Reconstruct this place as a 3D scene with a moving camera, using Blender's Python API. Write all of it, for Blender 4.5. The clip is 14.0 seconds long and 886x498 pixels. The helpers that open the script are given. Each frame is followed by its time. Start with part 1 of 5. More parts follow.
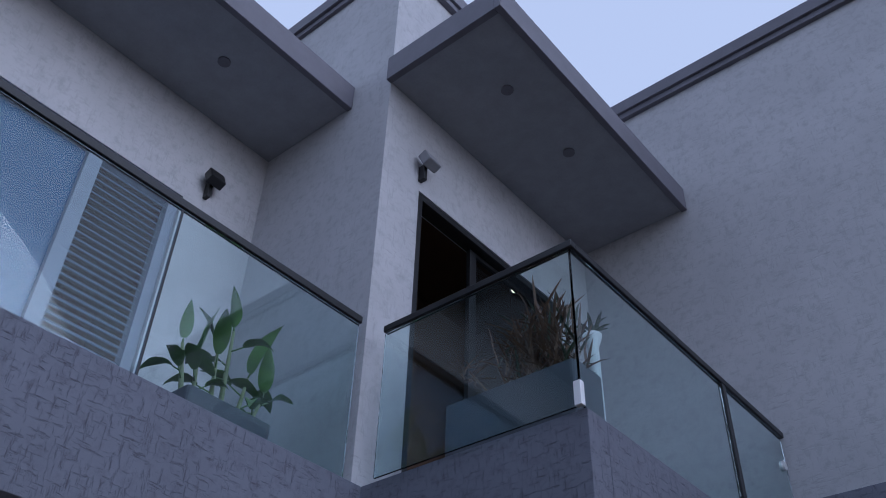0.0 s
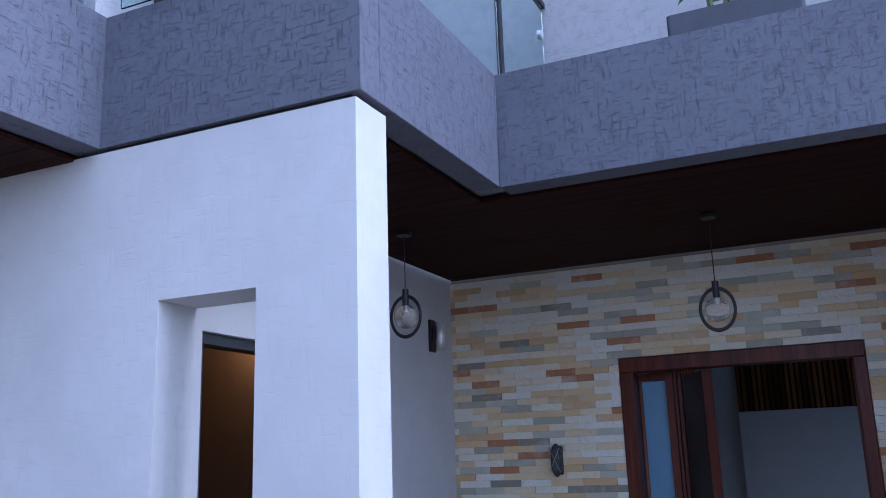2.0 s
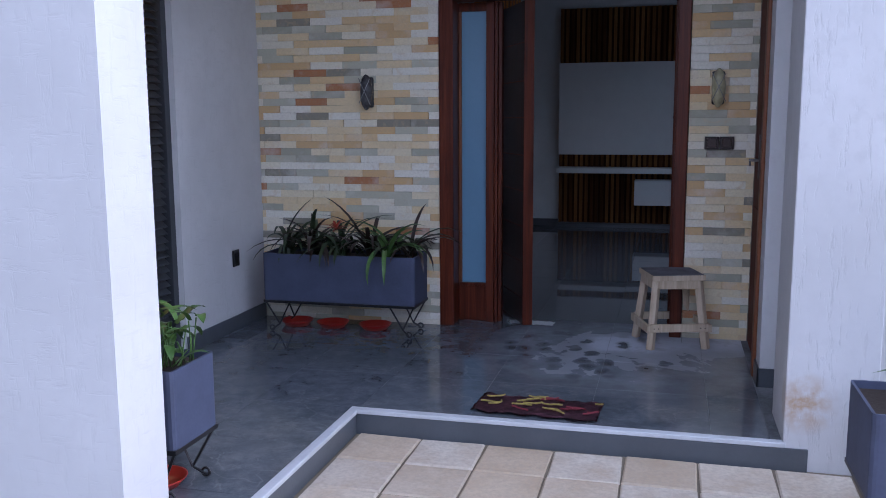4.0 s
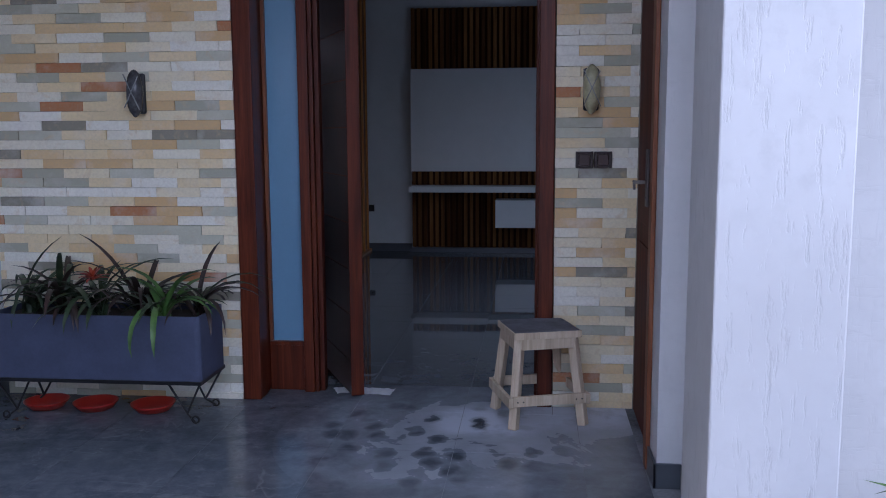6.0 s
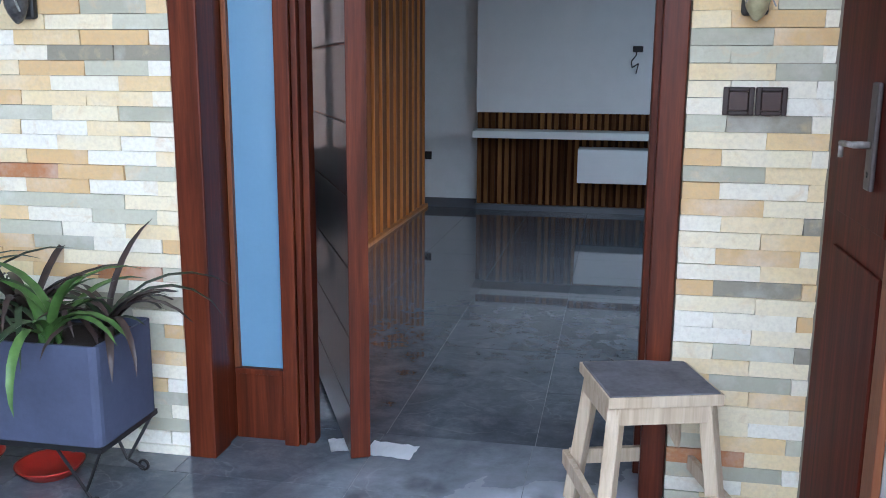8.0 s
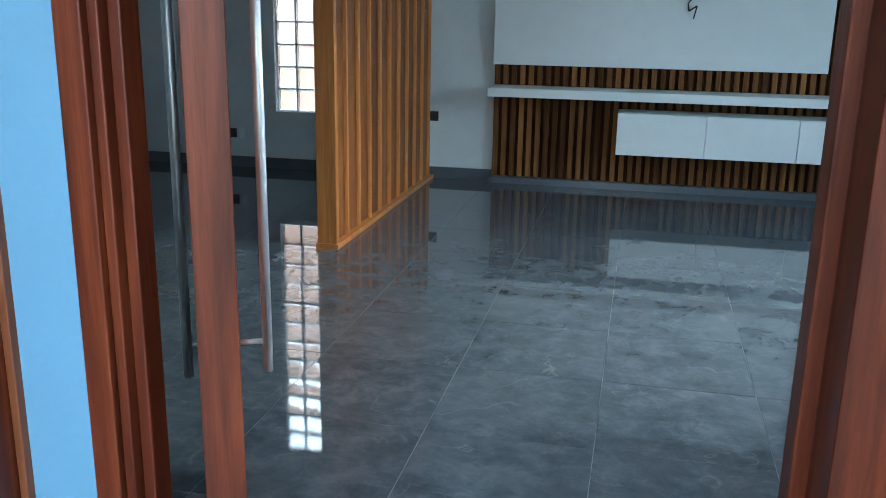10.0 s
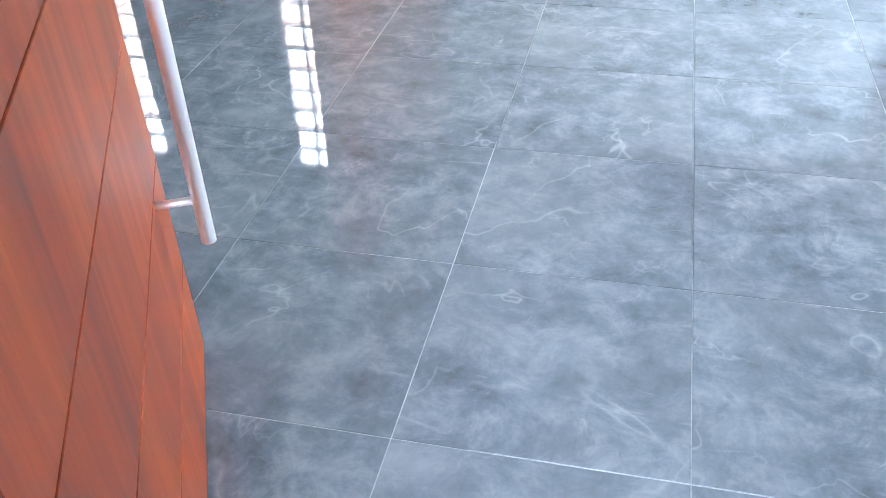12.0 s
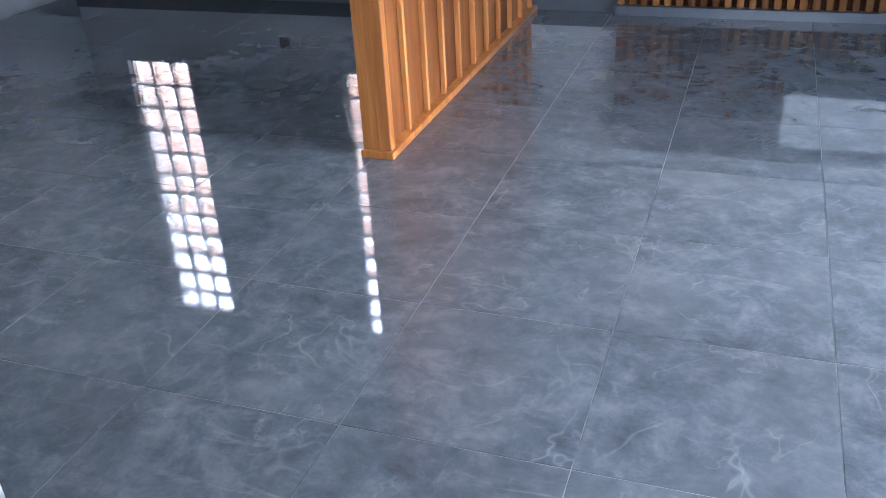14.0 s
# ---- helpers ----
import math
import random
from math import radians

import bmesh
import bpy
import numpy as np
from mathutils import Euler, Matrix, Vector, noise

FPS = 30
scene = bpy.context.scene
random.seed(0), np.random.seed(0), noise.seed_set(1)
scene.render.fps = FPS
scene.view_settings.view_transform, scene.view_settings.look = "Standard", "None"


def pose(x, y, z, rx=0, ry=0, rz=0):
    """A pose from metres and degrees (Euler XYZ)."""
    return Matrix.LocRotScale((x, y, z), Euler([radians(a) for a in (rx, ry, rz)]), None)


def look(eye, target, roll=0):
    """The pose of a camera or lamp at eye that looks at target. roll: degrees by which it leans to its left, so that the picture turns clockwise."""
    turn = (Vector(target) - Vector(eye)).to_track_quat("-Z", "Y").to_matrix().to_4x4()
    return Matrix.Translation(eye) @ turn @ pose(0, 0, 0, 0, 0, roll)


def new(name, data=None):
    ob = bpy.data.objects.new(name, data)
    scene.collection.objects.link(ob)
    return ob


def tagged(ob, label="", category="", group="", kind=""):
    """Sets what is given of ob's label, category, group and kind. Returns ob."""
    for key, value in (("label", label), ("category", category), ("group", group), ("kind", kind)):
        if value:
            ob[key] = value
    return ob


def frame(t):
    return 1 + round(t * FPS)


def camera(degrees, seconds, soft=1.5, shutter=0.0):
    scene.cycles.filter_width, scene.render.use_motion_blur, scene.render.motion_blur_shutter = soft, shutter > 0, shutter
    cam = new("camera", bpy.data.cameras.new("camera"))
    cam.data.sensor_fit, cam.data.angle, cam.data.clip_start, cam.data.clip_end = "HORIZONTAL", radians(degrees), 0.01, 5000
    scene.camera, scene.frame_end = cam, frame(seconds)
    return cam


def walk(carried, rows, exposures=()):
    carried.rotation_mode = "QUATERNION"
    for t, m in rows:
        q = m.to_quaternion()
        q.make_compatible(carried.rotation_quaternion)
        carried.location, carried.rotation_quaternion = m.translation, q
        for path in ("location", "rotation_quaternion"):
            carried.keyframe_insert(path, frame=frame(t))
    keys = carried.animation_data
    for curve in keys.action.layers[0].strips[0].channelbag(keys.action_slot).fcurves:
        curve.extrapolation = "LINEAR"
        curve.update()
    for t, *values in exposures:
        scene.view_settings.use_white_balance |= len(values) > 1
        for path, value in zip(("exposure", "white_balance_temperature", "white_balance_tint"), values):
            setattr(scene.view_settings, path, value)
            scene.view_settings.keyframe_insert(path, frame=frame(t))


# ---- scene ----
cam = camera(53.0, 14.0, soft=0.95)
PATH = [
    (0, (1.82, -7.089, 1.89), (0.803, -5.924, 3.158), 2.1),
    (0.5, (1.791, -7.047, 1.851), (0.876, -5.651, 2.953), -0.1),
    (1, (1.765, -6.996, 1.822), (0.939, -5.399, 2.697), -1.0),
    (1.5, (1.74, -6.933, 1.782), (0.916, -5.228, 2.426), -0.8),
    (2, (1.677, -6.886, 1.735), (0.867, -5.118, 2.201), -1.9),
    (2.5, (1.589, -6.825, 1.7), (0.868, -4.981, 1.983), -3.4),
    (3, (1.551, -6.758, 1.629), (0.874, -4.876, 1.661), -3.5),
    (3.5, (1.556, -6.567, 1.571), (0.951, -4.679, 1.308), -2.5),
    (4, (1.635, -6.31, 1.526), (1.144, -4.393, 1.236), -0.3),
    (4.2, (1.634, -6.205, 1.52), (1.214, -4.261, 1.309), 0.1),
    (6.3, (1.637, -4.53, 1.499), (1.447, -2.559, 1.211), -0.7),
    (6.5, (1.631, -4.361, 1.497), (1.431, -2.405, 1.132), -1.6),
    (7, (1.654, -3.903, 1.479), (1.268, -1.968, 1.153), 0.8),
    (7.5, (1.634, -3.441, 1.456), (1.22, -1.516, 1.109), 0.8),
    (7.7, (1.595, -3.236, 1.441), (1.216, -1.308, 1.065), 0.2),
    (9.8, (1.344, -1.43, 1.47), (0.979, 0.488, 1.036), 0.8),
    (10, (1.349, -1.296, 1.457), (0.935, 0.591, 0.937), 1.0),
    (10.5, (1.341, -0.998, 1.445), (0.861, 0.77, 0.644), 2.0),
    (11, (1.218, -0.719, 1.407), (0.873, 1.046, 0.532), 1.1),
    (11.5, (1.107, -0.483, 1.422), (0.836, 1.215, 0.4), -1.7),
    (12, (1.095, -0.232, 1.402), (0.7, 1.324, 0.209), -2.3),
    (12.5, (1.086, 0.009, 1.399), (0.539, 1.345, 0.015), -2.9),
    (13, (1.009, 0.245, 1.44), (0.452, 1.77, 0.273), -3.7),
    (13.5, (0.94, 0.45, 1.456), (0.331, 2.019, 0.377), -5.7),
    (14, (0.967, 0.564, 1.478), (0.355, 2.207, 0.517), -3.2),
]
walk(cam, [(t, look(eye, target, roll)) for t, eye, target, roll in PATH], [(0.0,-0.28,4950,17),(0.5,0.36,4700,18),(1.0,0.84,4680,19),(1.5,1.03,4600,19),(2.0,0.97,4650,20),(2.5,1.08,4720,20),(3.0,1.18,4950,19),(3.5,1.32,5000,19),(4.0,1.25,5100,21),(6.5,1.65,5130,21),(7.0,2.2,5300,20),(7.5,2.78,5350,15),(10.0,3.68,5180,-7),(10.5,4.07,5080,-10),(11.0,4.75,5120,-11),(11.5,5.33,5260,-4),(12.0,5.55,5500,5),(12.5,5.55,5500,14),(13.0,5.25,5400,14),(13.5,4.95,5300,12),(14.0,4.73,5300,12)])

# ---- world, sun, large lights ----
world = bpy.data.worlds.new("sky")
scene.world = world
world.use_nodes = True
wn = world.node_tree
sky = wn.nodes.new("ShaderNodeTexSky")
sky.sky_type = "NISHITA"
sky.sun_disc = False
sky.sun_elevation = radians(18)
sky.sun_rotation = radians(85)
sky.dust_density = 2.0
veil = wn.nodes.new("ShaderNodeHueSaturation")  # thin overcast greys the blue
veil.inputs["Saturation"].default_value = 0.45
wn.links.new(sky.outputs[0], veil.inputs["Color"])
cloud_deck = wn.nodes.new("ShaderNodeMix")  # bright even cloud over half of the sky's light
cloud_deck.data_type = "RGBA"
cloud_deck.inputs[0].default_value = 0.5
cloud_deck.inputs[7].default_value = (8.0, 8.1, 8.4, 1)
wn.links.new(veil.outputs[0], cloud_deck.inputs[6])
wn.links.new(cloud_deck.outputs[2], wn.nodes["Background"].inputs[0])
wn.nodes["Background"].inputs[1].default_value = 0.15
sun_data = bpy.data.lights.new("sun", "SUN")
sun_data.energy, sun_data.angle, sun_data.color = 0.6, radians(40), (1.0, 0.97, 0.94)
sun = new("sun", sun_data)
sun.matrix_world = look((0.947 * 20, 0.083 * 20, 0.309 * 20), (0, 0, 0))


def window_light(name, m, w, h, power, colour):
    d = bpy.data.lights.new(name, "AREA")
    d.shape, d.size, d.size_y, d.energy, d.color = "RECTANGLE", w, h, power, colour
    ob = new(name, d)
    ob.matrix_world = m
    return ob


# daylight through the living room's side window and the two glass-block windows
window_light("side_window_light", look((5.05, 3.2, 1.7), (0.0, 3.2, 1.7)), 1.8, 1.5, 3.0, (0.76, 0.91, 1.0))
spot_data = bpy.data.lights.new("room_lamp", "POINT")
spot_data.energy, spot_data.color, spot_data.shadow_soft_size = 14, (1.0, 0.62, 0.25), 0.05
new("room_lamp", spot_data).location = (-2.42, -1.34, 2.82)


# ---- materials ----
def mat(name, rough=0.6, metal=0.0, coat=0.0, spec=0.5):
    m = bpy.data.materials.new(name)
    m.use_nodes = True
    b = m.node_tree.nodes["Principled BSDF"]
    b.inputs["Roughness"].default_value = rough
    b.inputs["Metallic"].default_value = metal
    b.inputs["Coat Weight"].default_value = coat
    b.inputs["Coat Roughness"].default_value = 0.08
    b.inputs["Specular IOR Level"].default_value = spec
    return m, m.node_tree, b


def node(nt, kind, **values):
    n = nt.nodes.new(kind)
    for k, v in values.items():
        if k == "op":
            n.operation = v
        elif k == "blend":
            n.data_type, n.blend_type = "RGBA", v
    return n


def coords(nt, scale=(1, 1, 1), shift=False):
    tc = nt.nodes.new("ShaderNodeTexCoord")
    mp = nt.nodes.new("ShaderNodeMapping")
    mp.inputs["Scale"].default_value = scale
    nt.links.new(tc.outputs["Object"], mp.inputs["Vector"])
    if shift:
        oi = nt.nodes.new("ShaderNodeObjectInfo")
        mul = node(nt, "ShaderNodeVectorMath", op="SCALE")
        mul.inputs[0].default_value = (37.0, 91.0, 53.0)
        nt.links.new(oi.outputs["Random"], mul.inputs["Scale"])
        nt.links.new(mul.outputs[0], mp.inputs["Location"])
    return mp.outputs[0]


def noise_tex(nt, vec, scale, detail=6, rough=0.6, distort=0.0):
    n = nt.nodes.new("ShaderNodeTexNoise")
    n.inputs["Scale"].default_value, n.inputs["Detail"].default_value = scale, detail
    n.inputs["Roughness"].default_value, n.inputs["Distortion"].default_value = rough, distort
    nt.links.new(vec, n.inputs["Vector"])
    return n.outputs["Fac"]


def ramp(nt, fac, stops, step=False):
    r = nt.nodes.new("ShaderNodeValToRGB")
    r.color_ramp.interpolation = "CONSTANT" if step else "LINEAR"
    e = r.color_ramp.elements
    while len(e) < len(stops):
        e.new(0.5)
    for k, (p, c) in enumerate(stops):
        e[k].position, e[k].color = p, (*c, 1) if len(c) == 3 else c
    nt.links.new(fac, r.inputs[0])
    return r.outputs[0]


def mixc(nt, fac, a, b, blend="MIX"):
    n = node(nt, "ShaderNodeMix", blend=blend)
    for sock, v in ((n.inputs[0], fac), (n.inputs[6], a), (n.inputs[7], b)):
        if hasattr(v, "is_linked"):
            nt.links.new(v, sock)
        elif isinstance(v, (int, float)):
            sock.default_value = v
        else:
            sock.default_value = (*v, 1)
    return n.outputs[2]


def bump(nt, b, height, strength, distance=0.01):
    n = nt.nodes.new("ShaderNodeBump")
    n.inputs["Strength"].default_value, n.inputs["Distance"].default_value = strength, distance
    nt.links.new(height, n.inputs["Height"])
    nt.links.new(n.outputs[0], b.inputs["Normal"])


def plain(name, c, rough=0.5, metal=0.0, var=0.12, scale=6.0, grain=60.0, bumps=0.1, coat=0.0):
    """A paint, metal or fabric: one colour with stains at two scales and a fine grain."""
    m, nt, b = mat(name, rough, metal, coat)
    v = coords(nt)
    big, fine = noise_tex(nt, v, scale), noise_tex(nt, v, grain, 3)
    lo, hi = [x * (1 - var) for x in c], [min(1, x * (1 + var)) for x in c]
    col = ramp(nt, big, [(0.3, lo), (0.7, hi)])
    col = mixc(nt, 0.25, col, ramp(nt, fine, [(0.3, lo), (0.7, hi)]))
    nt.links.new(col, b.inputs["Base Color"])
    if bumps:
        bump(nt, b, fine, bumps, 0.004)
    return m


def render_coat(name, c, streak=0.25, deep=0.5, scale=1.0, mottle=0.55, cross=True):
    """Textured wall render with short scratched trowel marks."""
    m, nt, b = mat(name, 0.85, 0, 0, 0.2)
    v = coords(nt)
    h = noise_tex(nt, coords(nt, (9 * scale, 9 * scale, 46 * scale)), 1.0, 5, 0.65)
    w = noise_tex(nt, coords(nt, (40 * scale, 40 * scale, 8 * scale)), 1.0, 5, 0.65)
    mx = node(nt, "ShaderNodeMath", op="MAXIMUM")
    nt.links.new(h if cross else w, mx.inputs[0])
    nt.links.new(w, mx.inputs[1])
    marks = ramp(nt, mx.outputs[0], [(0.56, (0, 0, 0)), (0.82, (1, 1, 1))])
    big = noise_tex(nt, v, 1.3, 5)
    col = ramp(nt, big, [(0.3, [x * 0.9 for x in c]), (0.7, [min(1, x * 1.06) for x in c])])
    mott = noise_tex(nt, v, 11.0 * scale, 6, 0.7)
    col = mixc(nt, ramp(nt, mott, [(0.5, (0, 0, 0)), (0.72, (0.7, 0.7, 0.7))]), col, [x * (1 - streak * mottle) for x in c])
    dark = [x * (1 - streak) for x in c]
    col = mixc(nt, marks, col, dark)
    nt.links.new(col, b.inputs["Base Color"])
    inv = node(nt, "ShaderNodeInvert")
    nt.links.new(marks, inv.inputs[1])
    bump(nt, b, inv.outputs[0], deep, 0.008)
    return m


def wood(name, dark, mid, light, axis="z", rough=0.35, coat=0.3, grain=1.0, shift=True, bumps=0.08):
    m, nt, b = mat(name, rough, 0, coat)
    s = {"z": (22, 22, 1.1), "x": (1.1, 22, 22), "y": (22, 1.1, 22)}[axis]
    v = coords(nt, [x * grain for x in s], shift)
    g = noise_tex(nt, v, 1.0, 6, 0.62, 0.6)
    fine = noise_tex(nt, coords(nt, [x * 6 * grain for x in s], shift), 1.0, 3)
    col = ramp(nt, g, [(0.28, dark), (0.5, mid), (0.72, light)])
    col = mixc(nt, ramp(nt, fine, [(0.4, (0, 0, 0)), (0.75, (0.45, 0.45, 0.45))]), col, dark)
    nt.links.new(col, b.inputs["Base Color"])
    bump(nt, b, fine, bumps, 0.002)
    return m


STONES = [(0.0, (0.84, 0.79, 0.65)), (0.14, (0.80, 0.66, 0.40)), (0.26, (0.44, 0.43, 0.33)), (0.36, (0.86, 0.83, 0.73)),
          (0.48, (0.68, 0.47, 0.23)), (0.59, (0.83, 0.74, 0.53)), (0.69, (0.56, 0.55, 0.43)), (0.78, (0.76, 0.57, 0.30)),
          (0.87, (0.85, 0.82, 0.72)), (0.92, (0.29, 0.27, 0.21)), (0.955, (0.45, 0.20, 0.085))]


def ledge_stone(name, per_island):
    m, nt, b = mat(name, 0.75, 0, 0, 0.3)
    if per_island:
        rnd = nt.nodes.new("ShaderNodeNewGeometry").outputs["Random Per Island"]
    else:
        rnd = nt.nodes.new("ShaderNodeObjectInfo").outputs["Random"]
    geo = nt.nodes.new("ShaderNodeNewGeometry")
    add = node(nt, "ShaderNodeVectorMath", op="ADD")
    sc = node(nt, "ShaderNodeVectorMath", op="SCALE")
    sc.inputs[0].default_value = (31, 17, 57)
    nt.links.new(rnd, sc.inputs["Scale"])
    nt.links.new(geo.outputs["Position"], add.inputs[0])
    nt.links.new(sc.outputs[0], add.inputs[1])
    base = ramp(nt, rnd, STONES, True)
    vein = noise_tex(nt, add.outputs[0], 9.0, 8, 0.65, 1.2)
    fine = noise_tex(nt, add.outputs[0], 70.0, 5)
    rust = ramp(nt, vein, [(0.56, (0, 0, 0)), (0.76, (0.65, 0.65, 0.65))])
    col = mixc(nt, rust, base, (0.66, 0.49, 0.27))
    pale = ramp(nt, noise_tex(nt, add.outputs[0], 5.0, 6), [(0.5, (0, 0, 0)), (0.8, (0.6, 0.6, 0.6))])
    col = mixc(nt, pale, col, (0.80, 0.78, 0.72))
    col = mixc(nt, ramp(nt, fine, [(0.3, (0.22, 0.22, 0.22)), (0.6, (0, 0, 0))]), col, (0.40, 0.35, 0.28))
    nt.links.new(col, b.inputs["Base Color"])
    bump(nt, b, fine, 0.25, 0.006)
    return m


def slate_tile(name, dust):
    """Polished dark slate-look porcelain with pale veins; on the porch dulled by a film of building dust."""
    m, nt, b = mat(name, 0.12, 0, 0, 0.9 if not dust else 0.5)
    geo = nt.nodes.new("ShaderNodeNewGeometry")
    rnd = nt.nodes.new("ShaderNodeObjectInfo").outputs["Random"]
    sc = node(nt, "ShaderNodeVectorMath", op="SCALE")
    sc.inputs[0].default_value = (41, 23, 11)
    nt.links.new(rnd, sc.inputs["Scale"])
    add = node(nt, "ShaderNodeVectorMath", op="ADD")
    nt.links.new(geo.outputs["Position"], add.inputs[0])
    nt.links.new(sc.outputs[0], add.inputs[1])
    cloud = noise_tex(nt, add.outputs[0], 6.5, 12, 0.74, 0.25)
    col = ramp(nt, cloud, [(0.30, (0.048, 0.056, 0.066)), (0.48, (0.084, 0.097, 0.115)), (0.70, (0.160, 0.176, 0.198))])
    patch = noise_tex(nt, add.outputs[0], 1.9, 4)
    col = mixc(nt, ramp(nt, patch, [(0.42, (0, 0, 0)), (0.68, (0.5, 0.5, 0.5))]), col, (0.14, 0.153, 0.17))
    smoke = ramp(nt, noise_tex(nt, add.outputs[0], 3.4, 8, 0.68, 1.4), [(0.56, (0, 0, 0)), (0.74, (0.6, 0.6, 0.6))])
    col = mixc(nt, smoke, col, (0.055, 0.063, 0.074))
    # thin crooked pale veins that come and go
    for scale, thick, seen in ((1.1, 0.005, 0.45), (2.3, 0.009, 0.47), (4.4, 0.014, 0.53)):
        line = noise_tex(nt, add.outputs[0], scale, 4, 0.55, 0.5)
        vein = ramp(nt, line, [(0.5 - thick, (0, 0, 0)), (0.5, (1, 1, 1)), (0.5 + thick, (0, 0, 0))])
        mask = ramp(nt, noise_tex(nt, add.outputs[0], scale * 0.8 + 1.7, 4, 0.6), [(seen, (0, 0, 0)), (seen + 0.22, (0.21, 0.21, 0.21))])
        col = mixc(nt, mixc(nt, 1.0, vein, mask, "MULTIPLY"), col, (0.42, 0.44, 0.455))
    mp = nt.nodes.new("ShaderNodeMapping")
    mp.inputs["Rotation"].default_value, mp.inputs["Scale"].default_value = (0, 0, radians(38)), (2.6, 11, 2.6)
    nt.links.new(add.outputs[0], mp.inputs["Vector"])
    streak = ramp(nt, noise_tex(nt, mp.outputs[0], 1.0, 8, 0.7, 0.8), [(0.60, (0, 0, 0)), (0.76, (0.4, 0.4, 0.4))])
    col = mixc(nt, streak, col, (0.28, 0.30, 0.32))
    rough = ramp(nt, noise_tex(nt, geo.outputs["Position"], 4.0, 4), [(0.3, (0.015, 0.015, 0.015)), (0.7, (0.04, 0.04, 0.04))])
    if dust:
        pos = geo.outputs["Position"]

        def zone(centre, stops):
            far = node(nt, "ShaderNodeVectorMath", op="DISTANCE")
            far.inputs[1].default_value = centre
            nt.links.new(pos, far.inputs[0])
            return ramp(nt, far.outputs["Value"], [(d, (w, w, w)) for d, w in stops])

        # plaster dust: thick beside the stool and at the wall's foot, thin towards the planter
        film = ramp(nt, noise_tex(nt, pos, 2.4, 6, 0.62, 0.4), [(0.30, (0.10, 0.10, 0.10)), (0.70, (1, 1, 1))])
        dustm = mixc(nt, 1.0, film, zone((1.35, -0.50, 0), [(0.25, 0.75), (0.70, 0.42), (1.25, 0.10), (2.2, 0.04)]), "MULTIPLY")
        heap = ramp(nt, noise_tex(nt, pos, 6.0, 6, 0.6), [(0.30, (0.3, 0.3, 0.3)), (0.55, (1, 1, 1))])
        for centre, reach in (((1.95, -0.06, 0), 0.46), ((1.42, -0.28, 0), 0.34)):
            dustm = mixc(nt, 1.0, dustm, mixc(nt, 1.0, heap, zone(centre, [(0.14, 1.0), (reach, 0.0)]), "MULTIPLY"), "ADD")
        # dark wet shoe prints trodden through it
        wob = node(nt, "ShaderNodeVectorMath", op="ADD")
        turn = nt.nodes.new("ShaderNodeMapping")
        turn.inputs["Rotation"].default_value, turn.inputs["Scale"].default_value = (0, 0, radians(24)), (6.6, 4.4, 1)
        ripple = node(nt, "ShaderNodeVectorMath", op="SCALE")
        ripple.inputs["Scale"].default_value = 0.07
        shake = nt.nodes.new("ShaderNodeTexNoise")
        shake.inputs["Scale"].default_value = 13.0
        nt.links.new(pos, shake.inputs["Vector"])
        nt.links.new(shake.outputs["Color"], ripple.inputs[0])
        nt.links.new(pos, wob.inputs[0])
        nt.links.new(ripple.outputs[0], wob.inputs[1])
        nt.links.new(wob.outputs[0], turn.inputs["Vector"])
        cell = nt.nodes.new("ShaderNodeTexVoronoi")
        cell.voronoi_dimensions = "2D"
        cell.inputs["Scale"].default_value = 1.0
        nt.links.new(turn.outputs[0], cell.inputs["Vector"])
        prints = ramp(nt, cell.outputs["Distance"], [(0.14, (1, 1, 1)), (0.40, (0, 0, 0))])
        trodden = ramp(nt, noise_tex(nt, pos, 2.2, 3), [(0.42, (0.0, 0.0, 0.0)), (0.54, (1, 1, 1))])
        prints = mixc(nt, 1.0, prints, mixc(nt, 1.0, trodden, zone((1.12, -0.62, 0), [(0.45, 1.0), (0.80, 0.0)]), "MULTIPLY"), "MULTIPLY")
        dustm = mixc(nt, prints, dustm, (0.0, 0.0, 0.0))
        col = mixc(nt, dustm, col, (0.56, 0.59, 0.66))
        col = mixc(nt, mixc(nt, 0.35, (0, 0, 0), prints), col, (0.035, 0.04, 0.05))
        rough = mixc(nt, dustm, rough, (0.75, 0.75, 0.75))
    nt.links.new(col, b.inputs["Base Color"])
    nt.links.new(rough, b.inputs["Roughness"])
    if dust:
        bump(nt, b, noise_tex(nt, geo.outputs["Position"], 5.0, 2), 0.004, 0.004)
    return m


def glass(name, tint=(0.93, 0.97, 0.96), rough=0.0):
    m, nt, b = mat(name, rough)
    b.inputs["Base Color"].default_value = (*tint, 1)
    b.inputs["Transmission Weight"].default_value = 1.0
    b.inputs["IOR"].default_value = 1.45
    return m


def leafy(name, c1, c2, rough=0.45):
    m, nt, b = mat(name, rough)
    v = coords(nt)
    col = ramp(nt, noise_tex(nt, v, 14.0, 4), [(0.3, c1), (0.7, c2)])
    nt.links.new(col, b.inputs["Base Color"])
    b.inputs["Subsurface Weight"].default_value = 0.0
    return m


